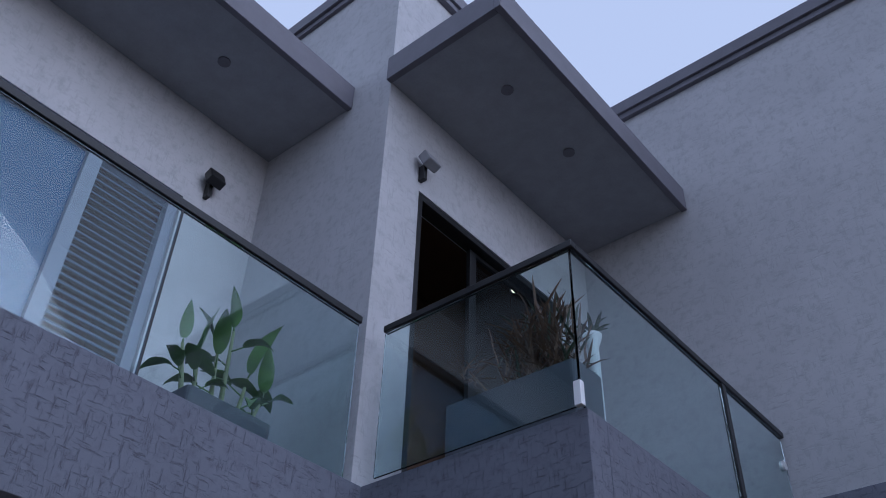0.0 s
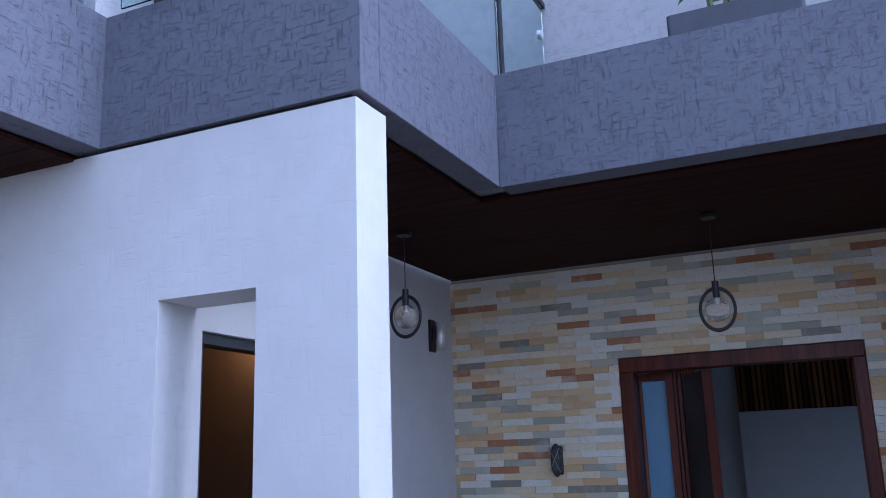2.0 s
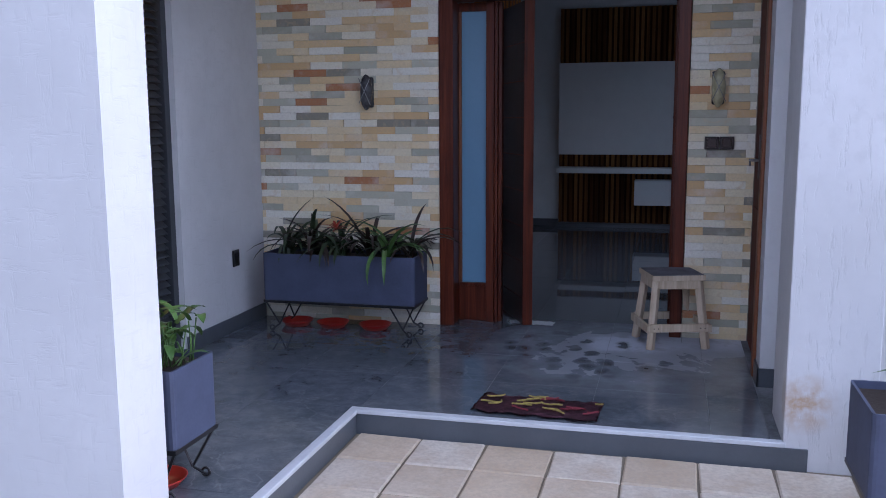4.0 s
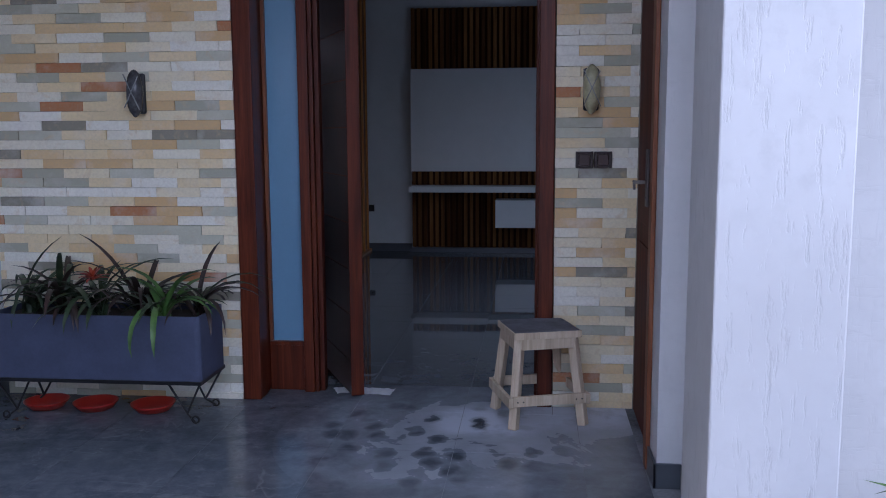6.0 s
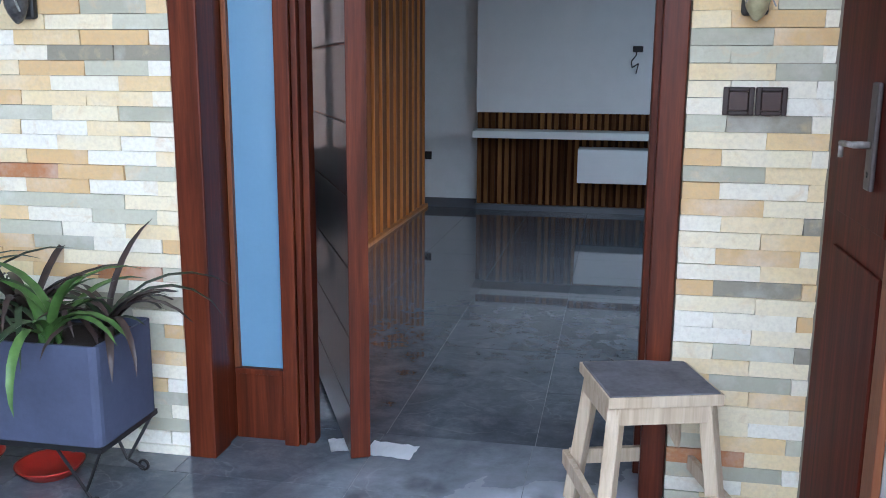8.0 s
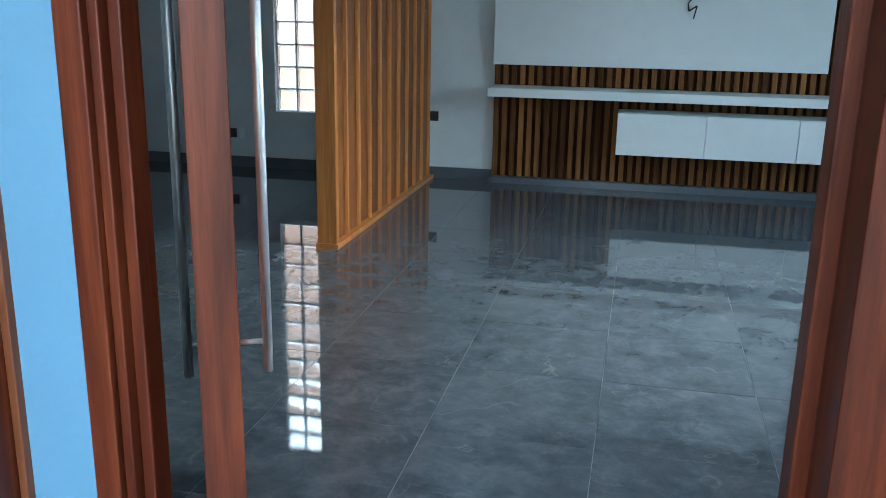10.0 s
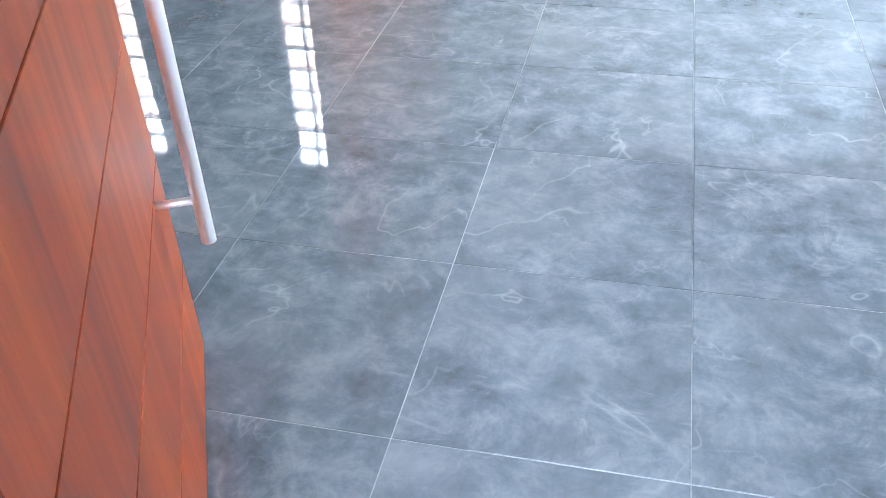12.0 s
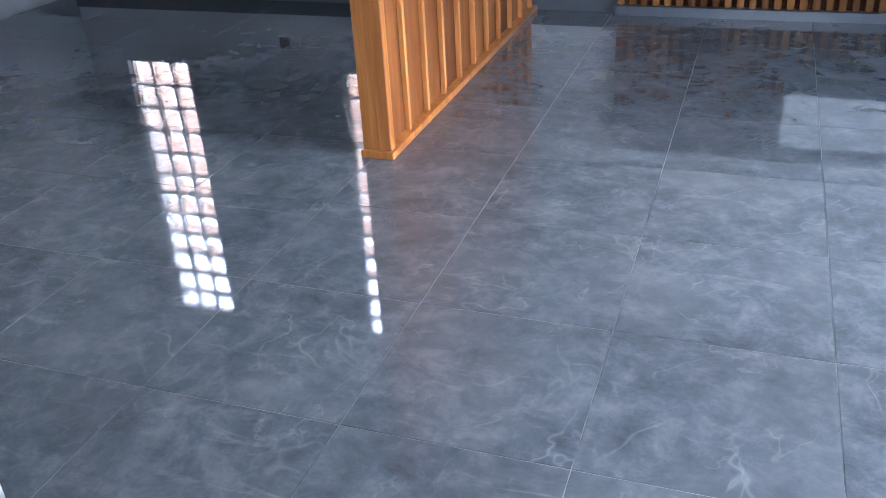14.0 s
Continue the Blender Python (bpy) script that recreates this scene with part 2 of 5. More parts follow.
WHITE = render_coat("white_wall_render", (0.62, 0.62, 0.63), 0.08, 0.16, 0.8, 0.9)
WHITE_STAIN = render_coat("white_render_with_rust_stain", (0.60, 0.60, 0.61), 0.16, 0.55, 0.85, 0.7, False)
_nt = WHITE_STAIN.node_tree
_b = _nt.nodes["Principled BSDF"]
_src = _b.inputs["Base Color"].links[0].from_socket
_geo = _nt.nodes.new("ShaderNodeNewGeometry")
_far = node(_nt, "ShaderNodeVectorMath", op="DISTANCE")
_far.inputs[1].default_value = (2.27, -2.02, 0.2)
_nt.links.new(_geo.outputs["Position"], _far.inputs[0])
_blot = mixc(_nt, 1.0, ramp(_nt, _far.outputs["Value"], [(0.03, (0.9, 0.9, 0.9)), (0.16, (0, 0, 0))]), ramp(_nt, noise_tex(_nt, _geo.outputs["Position"], 14.0, 5), [(0.35, (0, 0, 0)), (0.6, (1, 1, 1))]), "MULTIPLY")
_nt.links.new(mixc(_nt, _blot, _src, (0.42, 0.27, 0.13)), _b.inputs["Base Color"])
# dark so the added yard wall bounces little light into the porch
UNSEENWALL = plain("unseen_wall_render", (0.22, 0.20, 0.18), 0.9, var=0.2, scale=1.5)
WHITE2 = render_coat("upper_wall_render", (0.465, 0.462, 0.48), 0.30, 0.32, 1.15, 1.0)
PURPLE = render_coat("grey_fascia_render", (0.150, 0.157, 0.195), 0.6, 0.8, 1.5)
TRIM = plain("dark_grey_trim", (0.13, 0.125, 0.15), 0.6)
SOFFIT = plain("soffit_paint", (0.27, 0.275, 0.30), 0.8)
INWALL = plain("interior_wall_paint", (0.62, 0.66, 0.68), 0.7, var=0.05)
CEIL = plain("ceiling_paint", (0.72, 0.73, 0.74), 0.8, var=0.04)
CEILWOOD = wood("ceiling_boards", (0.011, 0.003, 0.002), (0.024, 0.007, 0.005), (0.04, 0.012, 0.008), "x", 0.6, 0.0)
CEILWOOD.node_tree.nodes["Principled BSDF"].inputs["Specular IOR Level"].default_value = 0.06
MAHOG = wood("mahogany_varnish", (0.038, 0.0065, 0.0025), (0.097, 0.018, 0.006), (0.165, 0.037, 0.012), "z", 0.42, 0.0)
LEAFWOOD = wood("door_leaf_varnish", (0.07, 0.011, 0.003), (0.19, 0.032, 0.006), (0.32, 0.070, 0.012), "z", 0.34, 0.0, 0.4)
for m in (MAHOG, LEAFWOOD):
    m.node_tree.nodes["Principled BSDF"].inputs["Specular IOR Level"].default_value = 0.28
FRAMEWOOD = wood("side_frame_varnish", (0.10, 0.028, 0.010), (0.19, 0.060, 0.020), (0.27, 0.095, 0.034), "z", 0.5, 0.0)
BACKWOOD = wood("matte_backing_wood", (0.032, 0.013, 0.006), (0.055, 0.022, 0.010), (0.08, 0.034, 0.016), "z", 0.8, 0.0)
BACKWOOD.node_tree.nodes["Principled BSDF"].inputs["Specular IOR Level"].default_value = 0.08
DARKWOOD = wood("dark_lacquered_wood", (0.012, 0.006, 0.005), (0.028, 0.013, 0.010), (0.05, 0.022, 0.016), "z", 0.30, 0.2)
ORANGE = wood("pine_varnish", (0.28, 0.09, 0.018), (0.46, 0.17, 0.035), (0.58, 0.25, 0.06), "z", 0.35, 0.3)
# screen pine: boards coloured darker for shade, fins paler for window light
PINE_SHADED_DARK = wood("shaded_dark_pine_board", (0.09, 0.024, 0.006), (0.15, 0.045, 0.010), (0.22, 0.075, 0.017), "z", 0.5, 0.0)
PINE_SHADED_MID = wood("shaded_mid_pine_board", (0.14, 0.040, 0.009), (0.22, 0.070, 0.014), (0.30, 0.11, 0.026), "z", 0.5, 0.0)
PINE_LIT = wood("lit_pine_fin", (0.40, 0.15, 0.036), (0.56, 0.24, 0.065), (0.66, 0.32, 0.10), "z", 0.4, 0.15)
PALEWOOD = wood("raw_timber", (0.40, 0.30, 0.20), (0.58, 0.47, 0.33), (0.70, 0.60, 0.46), "z", 0.75, 0.0)
STONE_ONE = ledge_stone("ledge_stone", False)
STONE_REST = ledge_stone("ledge_stone_rest", True)
MORTAR = plain("stone_backing", (0.22, 0.19, 0.15), 0.9)
TILE_IN = slate_tile("slate_tile", False)
TILE_OUT = slate_tile("dusty_slate_tile", True)
GROUT = plain("grout", (0.18, 0.19, 0.205), 0.8, var=0.8, scale=2.2)
SKIRT = plain("slate_skirting", (0.085, 0.095, 0.11), 0.3)
STEEL = plain("brushed_steel", (0.96, 0.96, 0.96), 0.5, 1.0, 0.04, bumps=0.02)
BLACK = plain("black_metal", (0.02, 0.02, 0.022), 0.4, 0.3, bumps=0.05)
PLASTIC = plain("dark_brown_plastic", (0.028, 0.014, 0.011), 0.5, bumps=0)
PLANTER = plain("slate_blue_planter_paint", (0.060, 0.071, 0.122), 0.65, var=0.2)
PLANTER2 = plain("dark_grey_planter_paint", (0.06, 0.063, 0.082), 0.6, var=0.2)
SOIL = plain("potting_soil", (0.03, 0.02, 0.014), 0.95, scale=30, bumps=0.6)
RED = plain("red_plastic", (0.42, 0.03, 0.02), 0.35, bumps=0)
WHITEBOARD = plain("white_panel_lacquer", (0.74, 0.77, 0.78), 0.35, var=0.03)
RAILGLASS = glass("tinted_rail_glass", (0.79, 0.94, 0.95))
DOORGLASS = glass("grey_door_glass", (0.62, 0.62, 0.63))
BLOCK = glass("glass_block", (0.95, 0.98, 1.0), 0.08)
BULB = glass("pale_bulb_glass", (0.84, 0.80, 0.72), 0.04)
BULB.node_tree.nodes["Principled BSDF"].inputs["Transmission Weight"].default_value = 0.86
FROST = plain("blue_frosted_glass", (0.165, 0.295, 0.43), 0.25, 0, 0.05, 2.0, bumps=0)
SKYGLASS = plain("reflective_blue_glass", (0.035, 0.085, 0.175), 0.06, bumps=0)
GREEN = leafy("green_leaf", (0.045, 0.10, 0.022), (0.10, 0.19, 0.045))
DARKGREEN = leafy("dark_green_leaf", (0.018, 0.035, 0.018), (0.05, 0.075, 0.03))
MAROON = leafy("maroon_leaf", (0.022, 0.018, 0.016), (0.06, 0.034, 0.028))
RUSTLEAF = leafy("rust_red_leaf", (0.055, 0.03, 0.018), (0.20, 0.10, 0.05))
STALK = leafy("pale_green_stem", (0.16, 0.20, 0.09), (0.26, 0.28, 0.15))
REDLEAF = leafy("red_flower", (0.30, 0.03, 0.015), (0.45, 0.07, 0.03))
PAPER = plain("crumpled_paper", (0.86, 0.88, 0.89), 0.8, var=0.05)
TAPE = plain("yellow_packing_film", (0.40, 0.37, 0.22), 0.3, var=0.35, scale=25)
# dark brown that holds the dimness of the rooms behind the openings
DIMROOM = plain("dim_room_brown", (0.075, 0.04, 0.02), 0.8)
BRICKWALL = plain("outside_brick", (0.56, 0.36, 0.27), 0.9)
SIDEWOOD = wood("dark_side_door_wood", (0.035, 0.004, 0.002), (0.085, 0.010, 0.005), (0.13, 0.019, 0.009), "z", 0.6, 0.0)
SIDEWOOD.node_tree.nodes["Principled BSDF"].inputs["Specular IOR Level"].default_value = 0.15
YELLOWROPE = plain("yellow_cord", (0.30, 0.23, 0.06), 0.8, var=0.4, scale=30)
MAROONROPE = plain("maroon_cord", (0.16, 0.02, 0.03), 0.8)
MATFAB = plain("dark_fabric", (0.085, 0.03, 0.045), 0.9, var=0.7, scale=22)
SHUTTER = plain("dark_grey_shutter_paint", (0.045, 0.05, 0.058), 0.4)
PALESHUT = plain("pale_shutter_paint", (0.20, 0.22, 0.28), 0.5)
HANDLEGREY = plain("grey_handle_metal", (0.075, 0.06, 0.06), 0.5, var=0.4, scale=25)
FLOODGREY = plain("grey_cast_metal", (0.20, 0.20, 0.22), 0.45)
LEVERGREY = plain("worn_lever_metal", (0.24, 0.22, 0.21), 0.4, var=0.3, scale=30)
# blue-grey of the glass reflection, put into the slats' colour
REFLECTSLAT = plain("louvre_with_reflected_blue", (0.16, 0.19, 0.26), 0.5)
GLOW, _nt, _b = mat("warm_bulb", 0.4)
_b.inputs["Emission Color"].default_value = (1.0, 0.72, 0.38, 1)
_b.inputs["Emission Strength"].default_value = 5.0
PALEMETAL = plain("pale_grey_metal", (0.45, 0.47, 0.52), 0.4)


# ---- building blocks ----
def bm_box(bm, x0, x1, y0, y1, z0, z1):
    v = [bm.verts.new(p) for p in ((x0, y0, z0), (x1, y0, z0), (x1, y1, z0), (x0, y1, z0), (x0, y0, z1), (x1, y0, z1), (x1, y1, z1), (x0, y1, z1))]
    for f in ((3, 2, 1, 0), (4, 5, 6, 7), (0, 1, 5, 4), (1, 2, 6, 5), (2, 3, 7, 6), (3, 0, 4, 7)):
        bm.faces.new([v[i] for i in f])
    return v


def boxes(*rows, bevel=0.0, segments=2):
    bm = bmesh.new()
    for r in rows:
        bm_box(bm, *r)
    if bevel:
        bmesh.ops.bevel(bm, geom=bm.edges[:], offset=bevel, segments=segments, affect="EDGES", profile=0.5)
    return bm


def rod(bm, a, b, r0, r1=None, n=10):
    """A round bar from a to b."""
    a, b = Vector(a), Vector(b)
    d = b - a
    q = d.to_track_quat("Z", "Y").to_matrix().to_4x4()
    bmesh.ops.create_cone(bm, cap_ends=True, segments=n, radius1=r0, radius2=r0 if r1 is None else r1, depth=d.length,
                          matrix=Matrix.Translation((a + b) / 2) @ q)
    return bm


def bar(bm, a, b, w, h):
    """A square bar from a to b, w by h across."""
    a, b = Vector(a), Vector(b)
    d = b - a
    q = Matrix.Translation((a + b) / 2) @ d.to_track_quat("Z", "Y").to_matrix().to_4x4() @ Matrix.Diagonal((w, h, d.length, 1))
    bmesh.ops.create_cube(bm, size=1, matrix=q)
    return bm


def ring(bm, centre, r, thick, m=None, n=28, k=8):
    turn = m or Matrix()
    verts = []
    for i in range(n):
        a = 2 * math.pi * i / n
        row = []
        for j in range(k):
            c = 2 * math.pi * j / k
            p = Vector(((r + thick * math.cos(c)) * math.cos(a), (r + thick * math.cos(c)) * math.sin(a), thick * math.sin(c)))
            row.append(bm.verts.new(Vector(centre) + turn @ p))
        verts.append(row)
    for i in range(n):
        for j in range(k):
            bm.faces.new((verts[i][j], verts[(i + 1) % n][j], verts[(i + 1) % n][(j + 1) % k], verts[i][(j + 1) % k]))
    return bm


def lathe(bm, profile, centre=(0, 0, 0), n=20):
    rows = []
    for r, z in profile:
        rows.append([bm.verts.new((centre[0] + r * math.cos(2 * math.pi * i / n), centre[1] + r * math.sin(2 * math.pi * i / n), centre[2] + z)) for i in range(n)])
    for a, b in zip(rows, rows[1:]):
        for i in range(n):
            bm.faces.new((a[i], a[(i + 1) % n], b[(i + 1) % n], b[i]))
    bm.faces.new(rows[0][::-1])
    bm.faces.new(rows[-1])
    return bm


def to_mesh(name, bm, material, smooth=False):
    me = bpy.data.meshes.new(name)
    bmesh.ops.recalc_face_normals(bm, faces=bm.faces[:])
    bm.to_mesh(me)
    bm.free()
    me.materials.append(material)
    if smooth:
        me.polygons.foreach_set("use_smooth", [True] * len(me.polygons))
    return me


def part(name, bm, material, parent, label="", smooth=False):
    ob = new(name, to_mesh(name, bm, material, smooth))
    ob.parent = parent
    return tagged(ob, label)


def solid(name, bm, material, label, category, kind="structure", smooth=False, group=""):
    return tagged(new(name, to_mesh(name, bm, material, smooth)), label, category, group, kind)


def thing(name, at, label, category, group="", rz=0.0, kind=""):
    ob = new(name)
    ob.matrix_world = pose(*at, 0, 0, rz)
    return tagged(ob, label, category, group, kind)


# ---- large structure: ground, porch, walls ----
G = -0.12
gb = bmesh.new()
for a, b, c, d in ((-400, 400, -400, -30), (-400, 400, -30, -2.0), (-400, 400, -2.0, 400)):
    v = [gb.verts.new(p) for p in ((a, c, G - 0.010), (b, c, G - 0.010), (b, d, G - 0.010), (a, d, G - 0.010))]
    gb.faces.new(v)
bmesh.ops.remove_doubles(gb, verts=gb.verts[:], dist=0.001)
solid("ground", gb, plain("paving_joint", (0.19, 0.155, 0.11), 0.9, scale=2.0), "pale sandy ground bed between the beige paving slabs", "ground")

porch = solid("floor_porch", boxes((-1.5, 0.03, -3.9, 0.25, -0.16, -0.002), (0.03, 2.3, -2.0, 0.25, -0.16, -0.002)),
              GROUT, "dusty dark slate-tiled raised porch floor with pale joints", "porch floor")
room = solid("floor_room", boxes((-4.2, 5.0, 0.255, 6.45, -0.16, -0.0014)), GROUT, "polished dark slate-look tiled living room floor", "tiled floor")
step = solid("porch_step", boxes((0.03, 2.3, -2.03, -2.003, G - 0.02, -0.02), (0.033, 0.06, -3.9, -2.033, G - 0.02, -0.02), bevel=0.003), SKIRT,
             "dark slate riser round the porch edge", "step riser")
part("nosing", boxes((0.02, 2.2, -2.036, -1.985, -0.018, 0.006), (0.02, 0.068, -3.9, -2.037, -0.018, 0.006), bevel=0.004),
     plain("pale_stone_nosing", (0.55, 0.57, 0.60), 0.5), step, "pale stone edge strip")

# front wall behind the ledge stone
wf = solid("wall_front", boxes((-1.42, -0.003, 0.012, 0.25, -0.1, 3.3), (1.743, 2.3, 0.012, 0.25, -0.1, 3.3), (-0.003, 1.743, 0.012, 0.25, 2.475, 3.3),
                               (-4.2, -1.42, 0.03, 0.25, -0.1, 3.3), (2.3, 5.0, 0.03, 0.25, -0.1, 3.3)),
           MORTAR, "entrance wall clad in split ledge stone of cream, grey and rust", "stone wall")
solid("wall_front_inside", boxes((-4.2, -0.01, 0.254, 0.27, -0.01, 3.25), (1.75, 5.0, 0.254, 0.27, -0.01, 3.25), (-0.01, 1.75, 0.254, 0.27, 2.48, 3.25)), INWALL,
      "pale grey painted inner face of the entrance wall", "wall")

# left wall of the porch with its wide opening
LW = -1.42
solid("wall_left", boxes((LW - 0.2, LW, -1.2, 0.012, -0.1, 3.3), (LW - 0.2, LW, -3.2, -1.2, 2.45, 3.3), (LW - 0.2, LW, -3.515, -3.2, -0.1, 3.3)), WHITE,
      "white rendered porch side wall", "wall")
solid("skirting_left", boxes((LW + 0.002, LW + 0.014, -1.2, -0.03, 0.0, 0.11), bevel=0.002), SKIRT, "dark slate tile skirting on the white porch wall", "skirting")
# right side wall: a door bay, then a jog outwards, then the porch pillar
solid("wall_right", boxes((2.16, 2.3, -1.1, -0.86, -0.1, 3.3), (2.275, 2.4, -1.95, -1.1, -0.1, 3.3), (2.162, 2.3, -0.86, 0.0, 2.42, 3.3)), WHITE,
      "white rendered porch wall beside the brown door", "wall")
solid("skirting_right", boxes((2.146, 2.158, -1.114, -0.87, 0.0, 0.11), (2.146, 2.26, -1.114, -1.102, 0.0, 0.11), (2.26, 2.273, -1.9, -1.114, 0.0, 0.11), bevel=0.002), SKIRT,
      "dark slate tile skirting on the white wall", "skirting")
solid("pillar_right", boxes((2.188, 2.59, -2.02, -1.55, G - 0.05, 3.25), bevel=0.006), WHITE_STAIN, "white rendered porch pillar with a rusty stain at its foot", "pillar")
solid("wall_right_back", boxes((2.59, 9.0, -1.2, -1.05, G - 0.05, 3.3)), WHITE, "white rendered wall beside the porch", "wall")

# white pier wall with a tall slot, carrying the balcony corner
PY0, PY1 = -3.862, -3.597
solid("wall_pier", boxes((-0.585, -0.09, PY0, PY1, G - 0.05, 3.245), (-3.2, -1.12, PY0, PY1, G - 0.05, 3.245), (-1.12, -0.585, PY0, PY1, 2.48, 3.245),
                         (-1.12, -0.585, PY0, PY1, G - 0.05, 0.43)), WHITE, "white rendered pier wall with a tall open slot", "wall")
solid("shadow_gap", boxes((-1.5, -0.12, PY0 + 0.02, PY1 - 0.02, 3.246, 3.27)), BLACK, "dark recessed joint between pier and balcony", "trim")

# porch ceiling of dark boards, one mesh
cb = bmesh.new()
y = -3.60
while y < -0.01:
    bm_box(cb, -1.4, 6.0 if y > -2.11 else -0.25, y, min(y + 0.145, 0.01), 3.25, 3.275)
    y += 0.15
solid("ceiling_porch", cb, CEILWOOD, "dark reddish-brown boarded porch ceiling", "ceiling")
cl = bmesh.new()
y = -8.0
while y < -3.9:
    bm_box(cl, -4.0, -1.7, y, y + 0.145, 3.235, 3.26)
    y += 0.15
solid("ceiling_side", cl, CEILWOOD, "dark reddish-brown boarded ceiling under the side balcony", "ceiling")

# balcony fascia and slab
F0, F1 = 3.268, 3.97
solid("balcony_fascia", boxes((-1.525, -0.06, -3.87, -3.70, F0, F1), (-0.23, -0.06, -3.70, -2.275, F0, F1), (-0.06, 7.0, -2.275, -2.10, F0, F1),
                              (-1.695, -1.525, -9.0, -3.70, F0, F1), bevel=0.004), PURPLE,
      "grey-violet textured render band round the balcony edge", "balcony edge")
solid("balcony_slab", boxes((-3.0, -0.235, -3.69, -1.2, 3.30, 3.72), (-0.235, 7.0, -2.09, -1.2, 3.30, 3.72), (-3.0, -1.70, -9.0, -3.70, 3.30, 3.72)), SOFFIT,
      "concrete balcony slab behind the edge band", "slab")

# upper storey
UZ = 3.72
solid("wall_upper_right", boxes((-1.53, 9.0, -1.2, -1.0, UZ, 8.85)), WHITE2, "tall pale grey rendered upper wall", "wall")
solid("wall_upper_side", boxes((-1.71, -1.53, -3.945, -3.55, F1 + 0.001, 9.0), (-1.71, -1.53, -3.55, -1.75, 6.44, 9.0), (-1.71, -1.53, -1.75, -1.2, UZ, 9.0)), WHITE2,
      "pale rendered upper wall round the balcony door", "wall")
solid("wall_upper_front", boxes((-2.97, -1.71, -3.945, -3.72, UZ, 9.0)), WHITE2, "pale grey rendered upper wall facing the yard", "wall")
solid("wall_upper_left", boxes((-3.15, -2.97, -4.62, -3.72, UZ, 7.35), (-3.15, -2.97, -9.0, -4.62, 6.42, 7.35), (-3.15, -2.97, -9.0, -8.2, UZ, 6.42)), WHITE2,
      "white rendered upper wall with a wide window", "wall")
for nm, b in (("roof_trim_side", (-1.71, -1.44, -4.01, -1.0, 9.0, 9.16)), ("roof_trim_front", (-3.02, -1.71, -4.01, -3.65, 9.0, 9.16)), ("roof_trim_right", (-1.43, 9.0, -1.28, -0.95, 8.85, 9.0))):
    solid(nm, boxes(b, (b[0] + 0.03, b[1] - 0.03 if b[1] < 5 else b[1], b[2] + 0.03, b[3] - 0.03, b[4] - 0.07, b[4]), bevel=0.004), TRIM, "dark grey parapet capping", "roof trim")
for nm, b in (("roof_slab_right", (-1.528, -0.42, -4.0, -1.205, 7.31, 7.53)), ("roof_slab_left", (-2.965, -1.95, -9.0, -3.948, 7.31, 7.53))):
    rs = solid(nm, boxes((b[0], b[1] - 0.06, b[2] + 0.06, b[3], b[4], b[5] - 0.01)), SOFFIT, "projecting flat roof slab with a pale soffit", "roof slab")
    part("edge_trim", boxes((b[1] - 0.055, b[1], b[2], b[3], b[4] - 0.02, b[5] + 0.02), (b[0], b[1] - 0.056, b[2], b[2] + 0.055, b[4] - 0.02, b[5] + 0.02), bevel=0.004), TRIM, rs, "dark grey slab edge")

# living room shell
solid("wall_back", boxes((-4.2, -3.85, 6.39, 6.6, -0.1, 3.3), (-3.85, -3.28, 6.39, 6.6, -0.1, 0.53), (-3.85, -3.28, 6.39, 6.6, 2.93, 3.3), (-3.28, -1.93, 6.39, 6.6, -0.1, 3.3),
                         (-1.93, -1.36, 6.39, 6.6, -0.1, 0.53), (-1.93, -1.36, 6.39, 6.6, 2.93, 3.3), (-1.36, 5.0, 6.39, 6.6, -0.1, 3.3)), INWALL,
      "pale grey painted back wall of the living room", "wall")
solid("wall_room_left", boxes((-4.35, -4.2, 0.25, 6.6, -0.1, 3.3)), INWALL, "pale grey painted living room side wall", "wall")
solid("wall_room_right", boxes((5.0, 5.15, 0.25, 2.3, -0.1, 3.3), (5.0, 5.15, 4.1, 6.6, -0.1, 3.3), (5.0, 5.15, 2.3, 4.1, -0.1, 0.95), (5.0, 5.15, 2.3, 4.1, 2.45, 3.3)), INWALL,
      "pale grey painted living room side wall with a square window opening", "wall")
solid("ceiling_room", boxes((-4.35, 5.15, 0.02, 6.6, 3.26, 3.4)), CEIL, "white painted living room ceiling", "ceiling")
solid("skirting_back", boxes((-4.2, 0.09, 6.376, 6.389, 0.0, 0.1), (0.09, 5.0, 6.30, 6.389, 0.0, 0.058)), SKIRT, "dark slate skirting along the back wall", "skirting")
solid("wall_boundary", boxes((-7.0, 7.0, 8.6, 8.8, -0.2, 3.4)), BRICKWALL, "orange brick boundary wall behind the house", "wall")
# added out of view: blocks low sky and cuts fill on the porch
solid("wall_compound", boxes((-14.0, 14.0, -13.2, -13.0, -0.2, 2.6), (13.8, 14.0, -13.0, 9.0, -0.2, 2.9)), UNSEENWALL, "unseen plain wall added round the yard to limit its light", "wall")
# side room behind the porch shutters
# wall colour carries the room's dimness
solid("wall_side_room", boxes((-3.3, -3.15, -3.9, 0.0, -0.1, 3.3), (-3.15, LW - 0.2, -3.49, -3.35, -0.1, 3.3), (-3.15, LW - 0.2, -1.15, -1.0, -0.1, 3.3), (-3.15, LW - 0.2, -3.35, -1.15, 3.0, 3.1), (-3.15, LW - 0.02, -3.35, -1.15, -0.12, 0.0)), DIMROOM,
      "wall of the side room, coloured dark brown for its dimness", "wall")

